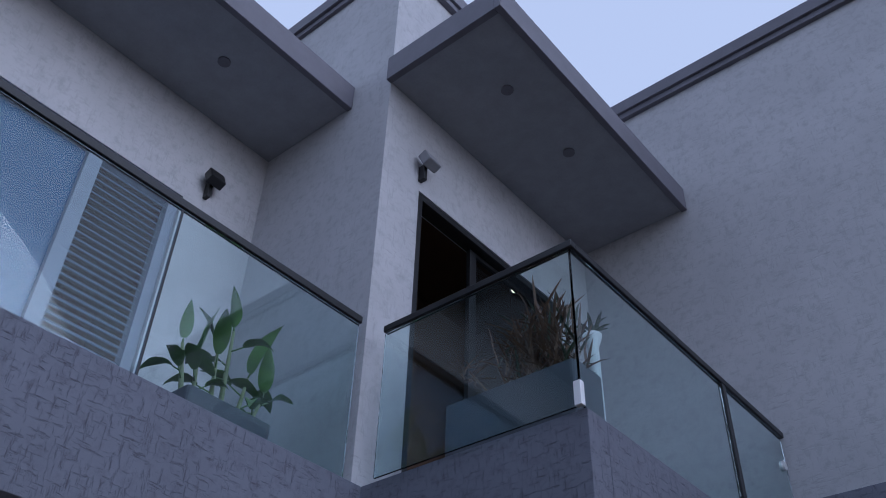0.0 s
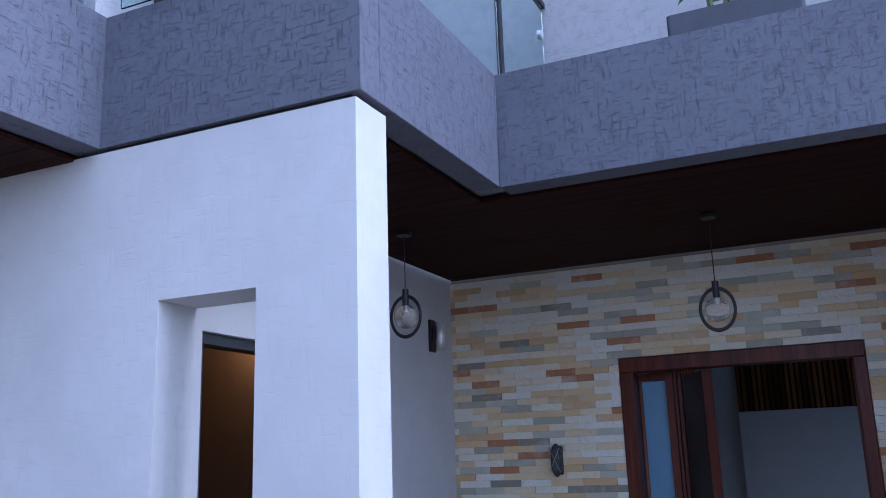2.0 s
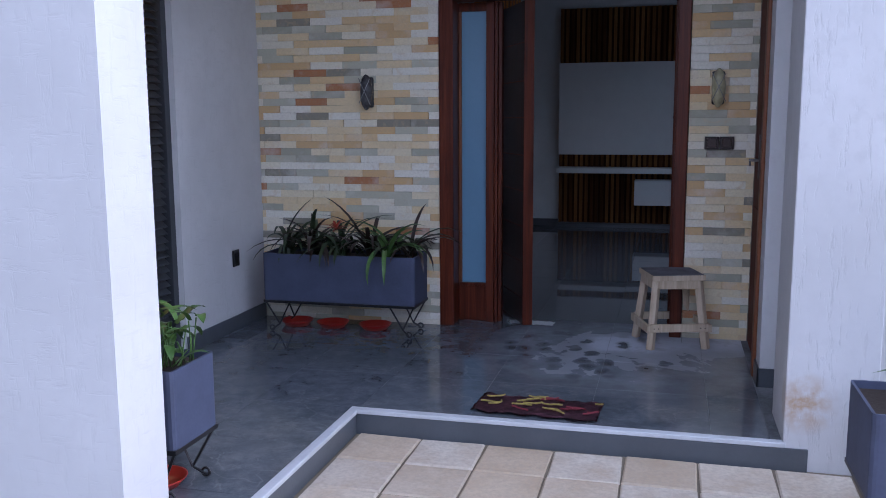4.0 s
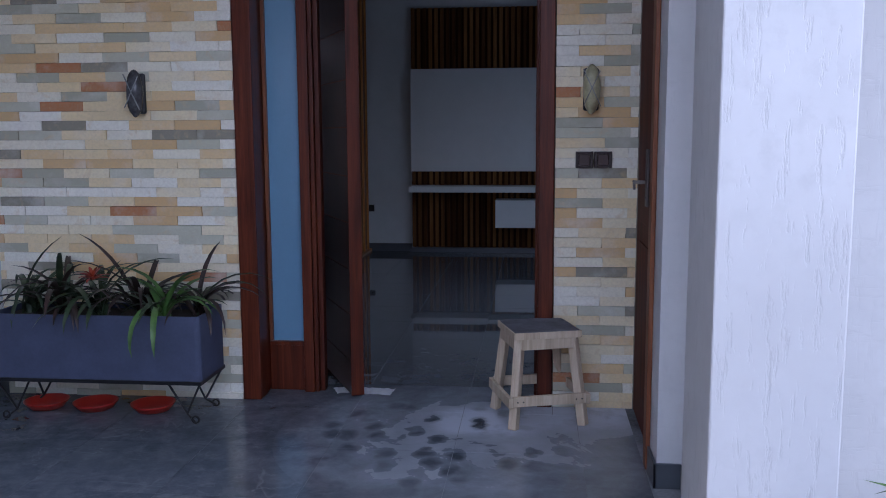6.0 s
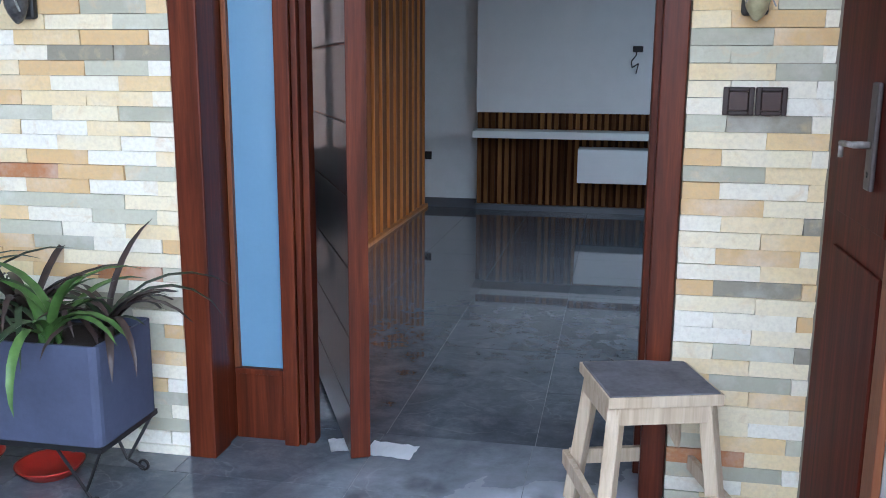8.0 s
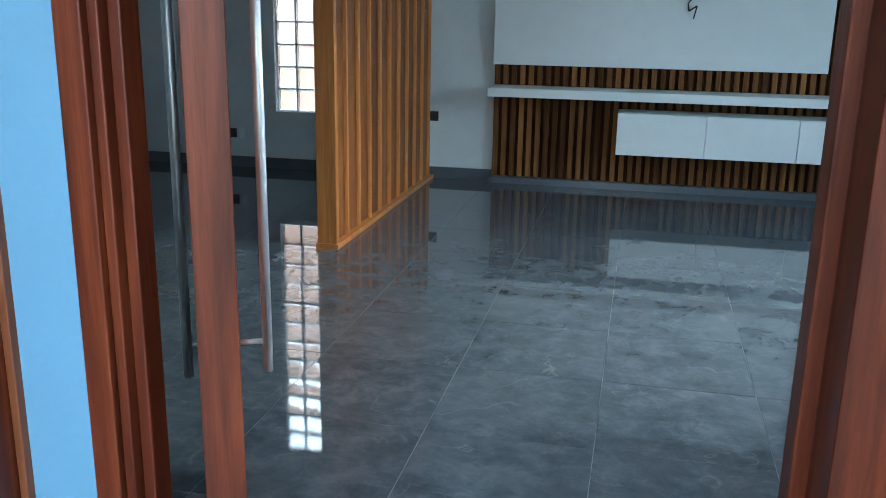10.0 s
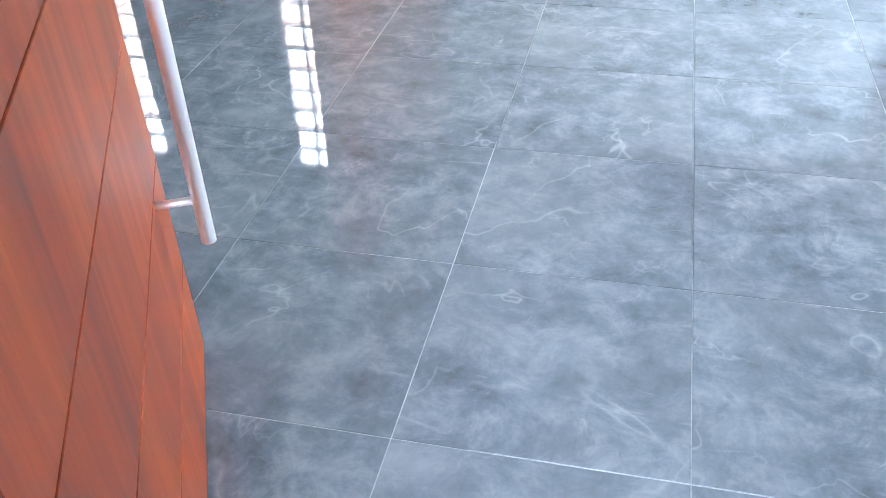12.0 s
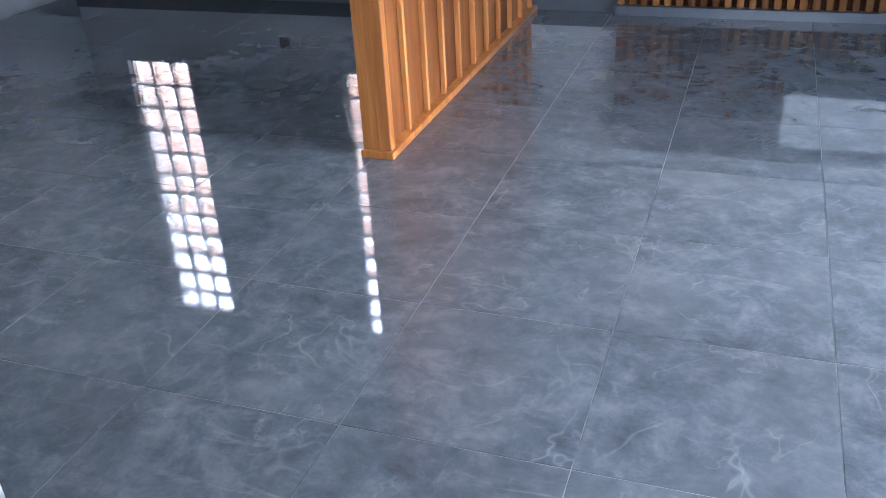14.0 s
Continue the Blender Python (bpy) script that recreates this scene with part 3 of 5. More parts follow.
# ---- entrance door set ----
door_frame = thing("door_frame", (0, 0, 0), "deep mahogany entrance door frame with a narrow sidelight", "door frame", kind="structure")
part("jamb", boxes((0.0, 0.105, -0.025, 0.11, 0, 2.36), (0.0, 0.095, 0.11, 0.255, 0, 2.36), bevel=0.006), MAHOG, door_frame)
part("jamb", boxes((1.658, 1.74, -0.025, 0.03, 0, 2.36), (1.67, 1.74, 0.03, 0.17, 0, 2.36), (1.642, 1.74, 0.17, 0.255, 0, 2.36), bevel=0.005), MAHOG, door_frame)
part("head", boxes((0.0, 1.74, -0.025, 0.11, 2.362, 2.472), (0.0, 1.74, 0.11, 0.255, 2.372, 2.472), bevel=0.006), MAHOG, door_frame)
part("mullion", boxes((0.312, 0.37, 0.145, 0.25, 0, 2.36), (0.372, 0.395, 0.16, 0.25, 0, 2.36), (0.397, 0.424, 0.185, 0.25, 0, 2.36), bevel=0.004), MAHOG, door_frame)
part("bottom_panel", boxes((0.097, 0.310, 0.19, 0.235, 0.0, 0.285), (0.10, 0.31, 0.18, 0.19, 0.27, 0.292), bevel=0.003), MAHOG, door_frame)
part("top_panel", boxes((0.097, 0.310, 0.19, 0.235, 2.30, 2.36), bevel=0.003), MAHOG, door_frame)
part("sidelight_bead", boxes((0.097, 0.118, 0.185, 0.235, 0.294, 2.298), bevel=0.003), FRAMEWOOD, door_frame, "orange-brown glazing bead")
part("sidelight_pane", boxes((0.119, 0.3105, 0.205, 0.215, 0.294, 2.298)), FROST, door_frame, "pale blue frosted glass")

# pivot leaf standing open, 29 degrees past square; local y runs along the leaf
leaf = thing("door_leaf", (0.639, 0.082, 0.012), "tall mahogany pivot door leaf standing open into the room", "door", rz=26.0)
part("body", boxes((-0.028, 0.028, 0.0, 1.14, 0.0, 2.34), bevel=0.003), LEAFWOOD, leaf)
part("edge_band", boxes((-0.039, 0.035, -0.008, -0.0005, 0.0, 2.34), bevel=0.002), MAHOG, leaf, "dark red varnished edge")
z0 = 0.0
for z1 in (0.20, 0.47, 0.73, 0.99, 1.25, 1.52, 1.78, 2.05, 2.34):
    part("outer_board", boxes((-0.038, -0.0285, 0.002, 1.138, z0 + 0.004, z1 - 0.004), bevel=0.002), DARKWOOD, leaf, "dark lacquered board with grooves")
    z0 = z1
z0 = 0.0
for z1 in (0.24, 0.50, 0.76, 1.015, 1.27, 1.52, 1.78, 2.05, 2.34):
    part("inner_board", boxes((0.0285, 0.034, 0.002, 1.138, z0 + 0.002, z1 - 0.002), bevel=0.0015), LEAFWOOD, leaf, "glossy red-brown board")
    z0 = z1
for side, face in ((1, 0.034), (-1, -0.038)):
    hb = rod(bmesh.new(), (side * 0.115, 0.985, 0.39), (side * 0.115, 0.985, 1.95), 0.0148, n=20)
    pull = part("pull_handle", hb, STEEL, leaf, "long brushed steel bar handle", True)
    for z in (0.485, 1.85):
        part("standoff", rod(bmesh.new(), (face, 0.985, z), (side * 0.101, 0.985, z), 0.008, n=12), STEEL, pull, "", True)

# brown side door in the porch's right wall
sd = thing("side_door", (2.16, 0, 0), "closed dark mahogany door in the porch side wall", "door", kind="structure")
part("frame", boxes((-0.022, -0.002, -0.90, -0.815, 0, 2.42), (-0.002, 0.12, -0.857, -0.815, 0, 2.42), (-0.002, 0.12, -0.815, -0.03, 2.38, 2.42), bevel=0.003), FRAMEWOOD, sd, "orange-brown door frame")
part("leaf", boxes((0.02, 0.06, -0.813, -0.022, 0.005, 2.375), bevel=0.003), SIDEWOOD, sd)
for a, b in ((0.15, 0.95), (1.05, 2.2)):
    part("panel", boxes((0.010, 0.019, -0.68, -0.2, a, b), bevel=0.004), SIDEWOOD, sd)
plate = part("handle_plate", boxes((-0.004, 0.009, -0.565, -0.505, 1.15, 1.42), bevel=0.005), HANDLEGREY, sd, "grey metal handle plate")
hb = rod(bmesh.new(), (-0.004, -0.535, 1.265), (-0.045, -0.535, 1.265), 0.009)
rod(hb, (-0.045, -0.542, 1.265), (-0.047, -0.43, 1.262), 0.008)
rod(hb, (-0.047, -0.432, 1.266), (-0.044, -0.420, 1.225), 0.007)
part("lever", hb, LEVERGREY, plate, "worn pale metal lever", True)
part("keyhole", rod(bmesh.new(), (-0.0065, -0.535, 1.19), (-0.0042, -0.535, 1.19), 0.008, n=12), BLACK, plate)

# louvred shutters and dark glazing in the left wall's opening
sh = thing("window_1", (LW - 0.1, 0, 0), "dark grey louvred shutter door in the white wall", "shutter", kind="structure")
part("frame", boxes((-0.05, 0.06, -1.26, -1.2, 0.0, 2.45), (-0.05, 0.06, -1.78, -1.72, 0.0, 2.45), (-0.05, 0.06, -3.2, -3.14, 0.0, 2.45), (-0.05, 0.06, -3.14, -1.26, 2.39, 2.45), bevel=0.003), SHUTTER, sh)
slat_me = None
z = 0.1
while z < 2.36:
    b = boxes((-0.03, 0.03, -1.715, -1.265, -0.004, 0.004), bevel=0.002, segments=1) if slat_me is None else None
    if slat_me is None:
        bmesh.ops.rotate(b, verts=b.verts[:], cent=(0, 0, 0), matrix=Matrix.Rotation(radians(40), 3, "Y"))
        slat_me = to_mesh("slat", b, SHUTTER)
    s = new("slat", slat_me)
    s.parent, s.location = sh, (0.02, 0, z)
    z += 0.048


def hollow_window(name, at, w, h, cols, rows, label):
    """A glass-block panel: each block a hollow-looking cushion of glass in white mortar."""
    win = thing(name, at, label, "glass blocks", kind="structure")
    bm = bmesh.new()
    cw, ch = w / cols, h / rows
    for i in range(cols + 1):
        bm_box(bm, i * cw - 0.007, i * cw + 0.007, 0.02, 0.09, 0, h)
    for j in range(rows + 1):
        for i in range(cols):
            bm_box(bm, i * cw + 0.0075, (i + 1) * cw - 0.0075, 0.02, 0.09, j * ch - 0.007, j * ch + 0.007)
    part("mortar_grid", bm, plain("white_mortar", (0.72, 0.75, 0.79), 0.8), win)
    b = boxes((0.008, cw - 0.008, 0.01, 0.1, 0.008, ch - 0.008), bevel=0.012)
    me = to_mesh("glass_block", b, BLOCK, True)
    for j in range(rows):
        for i in range(cols):
            g = new("glass_block", me)
            g.parent, g.location, g.visible_shadow = win, (i * cw, 0, j * ch), False
    return win


hollow_window("window_2", (-1.925, 6.42, 0.535), 0.56, 2.39, 3, 12, "tall narrow glass-block window beside the timber screen")
hollow_window("window_3", (-3.845, 6.42, 0.535), 0.56, 2.39, 3, 12, "tall narrow glass-block window in the grey wall")

# ---- living room ----
screen = thing("timber_screen", (-0.507, 3.79, 0), "varnished pine room divider with upright fins", "screen")
part("base", boxes((-0.075, 0.075, -0.01, 2.58, 0.0, 0.035), bevel=0.004), ORANGE, screen)
part("top_rail", boxes((-0.07, 0.07, 0.0, 2.58, 3.2, 3.24), bevel=0.004), ORANGE, screen)
part("end_post", boxes((-0.065, 0.065, 0.0, 0.045, 0.035, 3.2), bevel=0.005), ORANGE, screen)
rng = random.Random(6)
for k in range(11):  # backing boards in bays between the fins, shade in their colour, pieced from lengths of different tone
    y0, y1 = (0.047 if k == 0 else 0.248 * k + 0.0005), min(0.248 * (k + 1) - 0.0005, 2.58)
    z0 = 0.036
    while z0 < 3.19:
        z1 = min(z0 + rng.uniform(0.7, 1.5), 3.199)
        part("board", boxes((0.010, 0.028 + rng.uniform(0, 0.002), y0, y1, z0, z1 - 0.0008)), rng.choice((PINE_SHADED_DARK, PINE_SHADED_MID, PINE_SHADED_MID)), screen)
        z0 = z1
# fin colour lightened to stand for the window light on its front
fin = to_mesh("fin", boxes((0.0305, 0.055, -0.013, 0.013, 0.036, 3.199), bevel=0.003), PINE_LIT)
for k in range(10):
    f = new("fin", fin)
    f.parent, f.location = screen, (0, 0.262 + 0.248 * k, 0)

tvw = thing("media_wall", (0.097, 6.39, 0), "dark and light timber slatted media wall panel", "wall panel")
part("backing", boxes((0, 3.2, -0.03, -0.002, 0.06, 3.02)), BACKWOOD, tvw)
WSLAT = [wood("slat_dark", (0.055, 0.022, 0.008), (0.10, 0.042, 0.014), (0.15, 0.065, 0.022), "z", 0.7, 0.0),
         wood("slat_mid", (0.11, 0.046, 0.015), (0.18, 0.080, 0.026), (0.25, 0.12, 0.040), "z", 0.7, 0.0),
         wood("slat_light", (0.16, 0.070, 0.022), (0.26, 0.122, 0.038), (0.35, 0.175, 0.058), "z", 0.7, 0.0)]
for m in WSLAT:
    m.node_tree.nodes["Principled BSDF"].inputs["Specular IOR Level"].default_value = 0.12
smesh = [to_mesh("slat", boxes((0.0, 0.042, -0.062, -0.031, 0.06, 3.02), bevel=0.003, segments=1), m) for m in WSLAT]
rng = random.Random(4)
for k in range(44):
    s = new("slat", smesh[rng.choice((0, 1, 1, 2, 2))])
    s.parent, s.location = tvw, (0.006 + 0.0725 * k, 0, 0)

board = thing("tv_panel", (0.097, 6.325, 1.02), "large white lacquered television backboard on the slatted wall", "tv panel")
part("board", boxes((-0.003, 2.66, -0.03, 0.003, 0, 1.262), bevel=0.004), WHITEBOARD, board)
cable = bmesh.new()
pts = [(1.60, -0.035, 0.63), (1.595, -0.05, 0.58), (1.55, -0.06, 0.52), (1.56, -0.05, 0.46), (1.62, -0.06, 0.50), (1.60, -0.05, 0.40)]
for a, b in zip(pts, pts[1:]):
    rod(cable, a, b, 0.006, n=6)
part("cable", cable, BLACK, board, "loose black cable")
part("socket_box", boxes((1.56, 1.66, -0.04, -0.0305, 0.61, 0.67), bevel=0.004), BLACK, board, "black cable outlet")

shelf = thing("wall_shelf", (0.115, 6.325, 0.778), "long thin white wall shelf on the slatted panel", "shelf")
part("board", boxes((-0.01, 3.1, -0.355, 0.0, 0, 0.072), bevel=0.003), WHITEBOARD, shelf)
for k in range(3):
    cab = thing("wall_cabinet", (1.163 + 0.69 * k, 6.325, 0.347), "white lacquered wall-hung cabinet on the slatted panel", "cabinet", "wall cabinets")
    part("body", boxes((0.002, 0.688, -0.335, 0.0, 0, 0.335), bevel=0.002), WHITEBOARD, cab)
    part("door", boxes((0.003, 0.687, -0.355, -0.337, 0.004, 0.33), bevel=0.002), WHITEBOARD, cab)


def wall_socket(at, rz, material, label, w=0.085, h=0.085):
    s = thing("wall_socket", at, label, "socket", rz=rz)
    part("plate", boxes((-w / 2, w / 2, -0.012, 0.0, -h / 2, h / 2), bevel=0.004), material, s)
    part("insert", boxes((-w / 3, w / 3, -0.017, -0.0125, -h / 3, h / 3), bevel=0.002), material, s)
    return s


wall_socket((-0.44, 6.389, 0.55), 0, BLACK, "black wall socket on the grey wall")
wall_socket((-2.37, 6.389, 0.315), 0, BLACK, "black wall socket on the grey wall")
wall_socket((-2.27, 6.389, 0.315), 0, WHITEBOARD, "small white plug plate beside the black socket", 0.06, 0.1)
wall_socket((-1.418, -0.49, 0.53), 90, BLACK, "black outdoor socket on the white porch wall", 0.09, 0.12)

# switches by the door
for k in range(2):
    s = thing("light_switch", (1.897 + 0.097 * k, -0.022, 1.355), "dark brown double-frame light switch on the stone wall", "switch", "switches by the door")
    part("frame", boxes((-0.046, -0.03, -0.014, 0.0, -0.043, 0.043), (0.03, 0.046, -0.014, 0.0, -0.043, 0.043), (-0.03, 0.03, -0.014, 0.0, 0.03, 0.043), (-0.03, 0.03, -0.014, 0.0, -0.043, -0.03), bevel=0.003), PLASTIC, s)
    part("rocker", boxes((-0.029, 0.029, -0.010, 0.0, -0.029, 0.029), bevel=0.003), plain("brown_rocker", (0.05, 0.026, 0.02), 0.45, bumps=0), s)


def wall_light(at, film, label):
    """A sconce still wrapped in packing film."""
    s = thing("wall_light", at, label, "wall light")
    part("back_plate", boxes((-0.04, 0.04, -0.03, 0.0, -0.11, 0.11), bevel=0.012), BLACK, s)
    b = bmesh.new()
    bmesh.ops.create_icosphere(b, subdivisions=3, radius=1, matrix=Matrix.Translation((0, -0.065, 0)) @ Matrix.Diagonal((0.045, 0.045, 0.13, 1)))
    r = random.Random(3)
    for v in b.verts:
        v.co += v.co.normalized() * 0.008 * noise.noise(v.co * 30) + Vector((0, 0, 0))
    part("wrapping", b, film, s, "crumpled packing film", True)
    b = bmesh.new()
    for a, c in (((-0.045, -0.1, 0.10), (0.045, -0.112, -0.09)), ((0.04, -0.105, 0.09), (-0.04, -0.112, -0.08))):
        bar(b, a, c, 0.007, 0.004)
    part("tape", b, plain("clear_tape", (0.24, 0.25, 0.25), 0.25), s)
    return s


wall_light((-0.53, -0.022, 1.72), plain("dark_film", (0.06, 0.06, 0.065), 0.2, scale=25, var=0.8), "black wall light wrapped in grey film on the stone")
wall_light((1.925, -0.022, 1.72), TAPE, "wall light wrapped in yellow packing film on the stone")


def flood(at, rz, label, head=BLACK):
    s = thing("flood_light", at, label, "flood light", rz=rz)
    part("arm", boxes((-0.018, 0.018, -0.06, 0.0, -0.15, 0.0), bevel=0.005), BLACK, s)
    b = boxes((-0.07, 0.07, -0.14, -0.06, -0.05, 0.085), bevel=0.010)
    bmesh.ops.rotate(b, verts=b.verts[:], cent=(0, -0.1, 0), matrix=Matrix.Rotation(radians(-25), 3, "X"))
    part("head", b, head, s)
    return s


flood((-2.968, -4.45, 6.66), 90, "black flood light on the upper white wall")
flood((-1.528, -3.55, 6.67), 90, "grey flood light beside the balcony door", FLOODGREY)
cl_ = thing("wall_lantern", (-1.418, -0.42, 2.73), "black bracket wall light with a chrome cylinder on the white wall", "wall light", rz=90)
part("body", boxes((-0.05, 0.05, -0.022, 0.0, -0.13, 0.13), (-0.028, 0.028, -0.05, -0.0225, -0.03, 0.05), bevel=0.005), BLACK, cl_)
part("face", rod(bmesh.new(), (0, -0.085, -0.11), (0, -0.085, 0.10), 0.034, n=24), STEEL, cl_, "chrome cylinder", True)


def pendant(at, drop):
    p = thing("pendant_lamp", at, "clear globe pendant in a black ring on a thin cord", "pendant lamp", "porch pendants")
    part("canopy", rod(bmesh.new(), (0, 0, -0.025), (0, 0, 0), 0.05, n=20), BLACK, p)
    part("cord", rod(bmesh.new(), (0, 0, -drop + 0.16), (0, 0, -0.025), 0.004, n=6), BLACK, p)
    part("socket", rod(bmesh.new(), (0, 0, -drop + 0.06), (0, 0, -drop + 0.18), 0.022, n=14), BLACK, p)
    b = bmesh.new()
    ring(b, (0, 0, -drop), 0.107, 0.010, Matrix.Rotation(radians(90), 3, "X") @ Matrix.Diagonal((1, 1.25, 1)).to_3x3())
    part("ring", b, BLACK, p, "black metal hoop", True)
    b = bmesh.new()
    bmesh.ops.create_uvsphere(b, u_segments=24, v_segments=14, radius=0.08, matrix=Matrix.Translation((0, 0, -drop)))
    g = part("globe", b, BULB, p, "clear glass globe", True)
    g.visible_shadow = False
    b = bmesh.new()
    rod(b, (0, 0, -drop + 0.02), (0, 0, -drop + 0.06), 0.014, n=10)
    part("bulb_cap", b, STEEL, p)
    return p


pendant((0.925, -1.1, 3.24), 0.62)
pendant((-0.96, -1.75, 3.24), 0.57)

# ---- stool ----
stool = thing("stool", (1.664, -0.19, 0), "rough pale timber workshop stool with a dusty seat", "stool", rz=17)
part("seat", boxes((-0.17, 0.17, -0.162, 0.162, 0.478, 0.5), bevel=0.004), plain("dusty_board", (0.15, 0.148, 0.165), 0.85, var=0.45, scale=9), stool, "grey dusty seat board")
part("seat_edge", boxes((-0.178, 0.178, -0.17, -0.163, 0.462, 0.497), (-0.178, 0.178, 0.163, 0.17, 0.462, 0.497), (-0.178, -0.171, -0.162, 0.162, 0.462, 0.497), (0.171, 0.178, -0.162, 0.162, 0.462, 0.497), bevel=0.002), PALEWOOD, stool)
for sx, sy in ((-1, -1), (1, -1), (1, 1), (-1, 1)):
    lb = bar(bmesh.new(), (sx * 0.14, sy * 0.132, 0.462), (sx * 0.186, sy * 0.184, 0.003), 0.044, 0.046)
    bmesh.ops.bevel(lb, geom=lb.edges[:], offset=0.004, segments=1, affect="EDGES")
    part("leg", lb, PALEWOOD, stool)
for sy in (-1, 1):
    part("rail", boxes((-0.15, 0.15, sy * 0.15 - 0.011, sy * 0.15 + 0.011, 0.405, 0.461), bevel=0.003), PALEWOOD, stool)
    part("stretcher", boxes((-0.195, 0.195, sy * 0.196 - 0.011, sy * 0.196 + 0.011, 0.125, 0.178), bevel=0.003), PALEWOOD, stool)
for sx in (-1, 1):
    part("rail", boxes((sx * 0.16 - 0.011, sx * 0.16 + 0.011, -0.135, 0.135, 0.405, 0.461), bevel=0.003), PALEWOOD, stool)
    part("stretcher", boxes((sx * 0.206 - 0.011, sx * 0.206 + 0.011, -0.207, 0.207, 0.12, 0.172), bevel=0.003), PALEWOOD, stool)
for sx in (-0.17, -0.14, 0.14, 0.17):
    part("nail", rod(bmesh.new(), (sx, -0.2095, 0.15), (sx, -0.2065, 0.15), 0.004, n=8), BLACK, stool, "rusty nail head")


# ---- plants and planters ----
def blade(bm, base, heading, length, width, lift, curl, rows=7, fold=0.25):
    """One strap leaf: a folded ribbon that rises and arches over."""
    d = Vector((math.cos(heading), math.sin(heading), 0))
    side = Vector((-d.y, d.x, 0))
    p, a = Vector(base), lift
    last = None
    for i in range(rows + 1):
        u = i / rows
        w = width * (0.55 + 0.9 * u) * (1 - u ** 2.2) + 0.0006
        up = Vector((-d.x * math.sin(a), -d.y * math.sin(a), math.cos(a)))
        row = [bm.verts.new(p - side * w / 2 + up * w * fold), bm.verts.new(p), bm.verts.new(p + side * w / 2 + up * w * fold)]
        if last:
            bm.faces.new((last[0], last[1], row[1], row[0]))
            bm.faces.new((last[1], last[2], row[2], row[1]))
        last = row
        p = p + (d * math.cos(a) + Vector((0, 0, 1)) * math.sin(a)) * (length / rows)
        a -= curl / rows


def paddle(bm, base, heading, stalk, length, width, lift, curl, rows=9):
    """A banana-like leaf: a thin stalk, then a broad pointed blade with a sunken midrib and a wavy rim."""
    d = Vector((math.cos(heading), math.sin(heading), 0))
    p0 = Vector(base)
    p1 = p0 + (d * math.cos(lift) + Vector((0, 0, 1)) * math.sin(lift)) * stalk
    rod(bm, p0, p1, 0.006, 0.004, 6)
    side = Vector((-d.y, d.x, 0))
    a, p, last = lift, p1, None
    for i in range(rows + 1):
        u = i / rows
        w = width * math.sin(math.pi * (0.04 + 0.96 * u) ** 0.72) + 0.001
        up = Vector((-d.x * math.sin(a), -d.y * math.sin(a), math.cos(a)))
        wave = 0.05 * math.sin(u * 11 + heading * 3)
        row = [bm.verts.new(p - side * w / 2 + up * w * (0.20 + wave)), bm.verts.new(p), bm.verts.new(p + side * w / 2 + up * w * (0.20 - wave))]
        if last:
            bm.faces.new((last[0], last[1], row[1], row[0]))
            bm.faces.new((last[1], last[2], row[2], row[1]))
        last = row
        p = p + (d * math.cos(a) + Vector((0, 0, 1)) * math.sin(a)) * (length / rows)
        a -= curl / rows


def leaf_part(name, bm, material, parent, label=""):
    ob = part(name, bm, material, parent, label, True)
    return ob


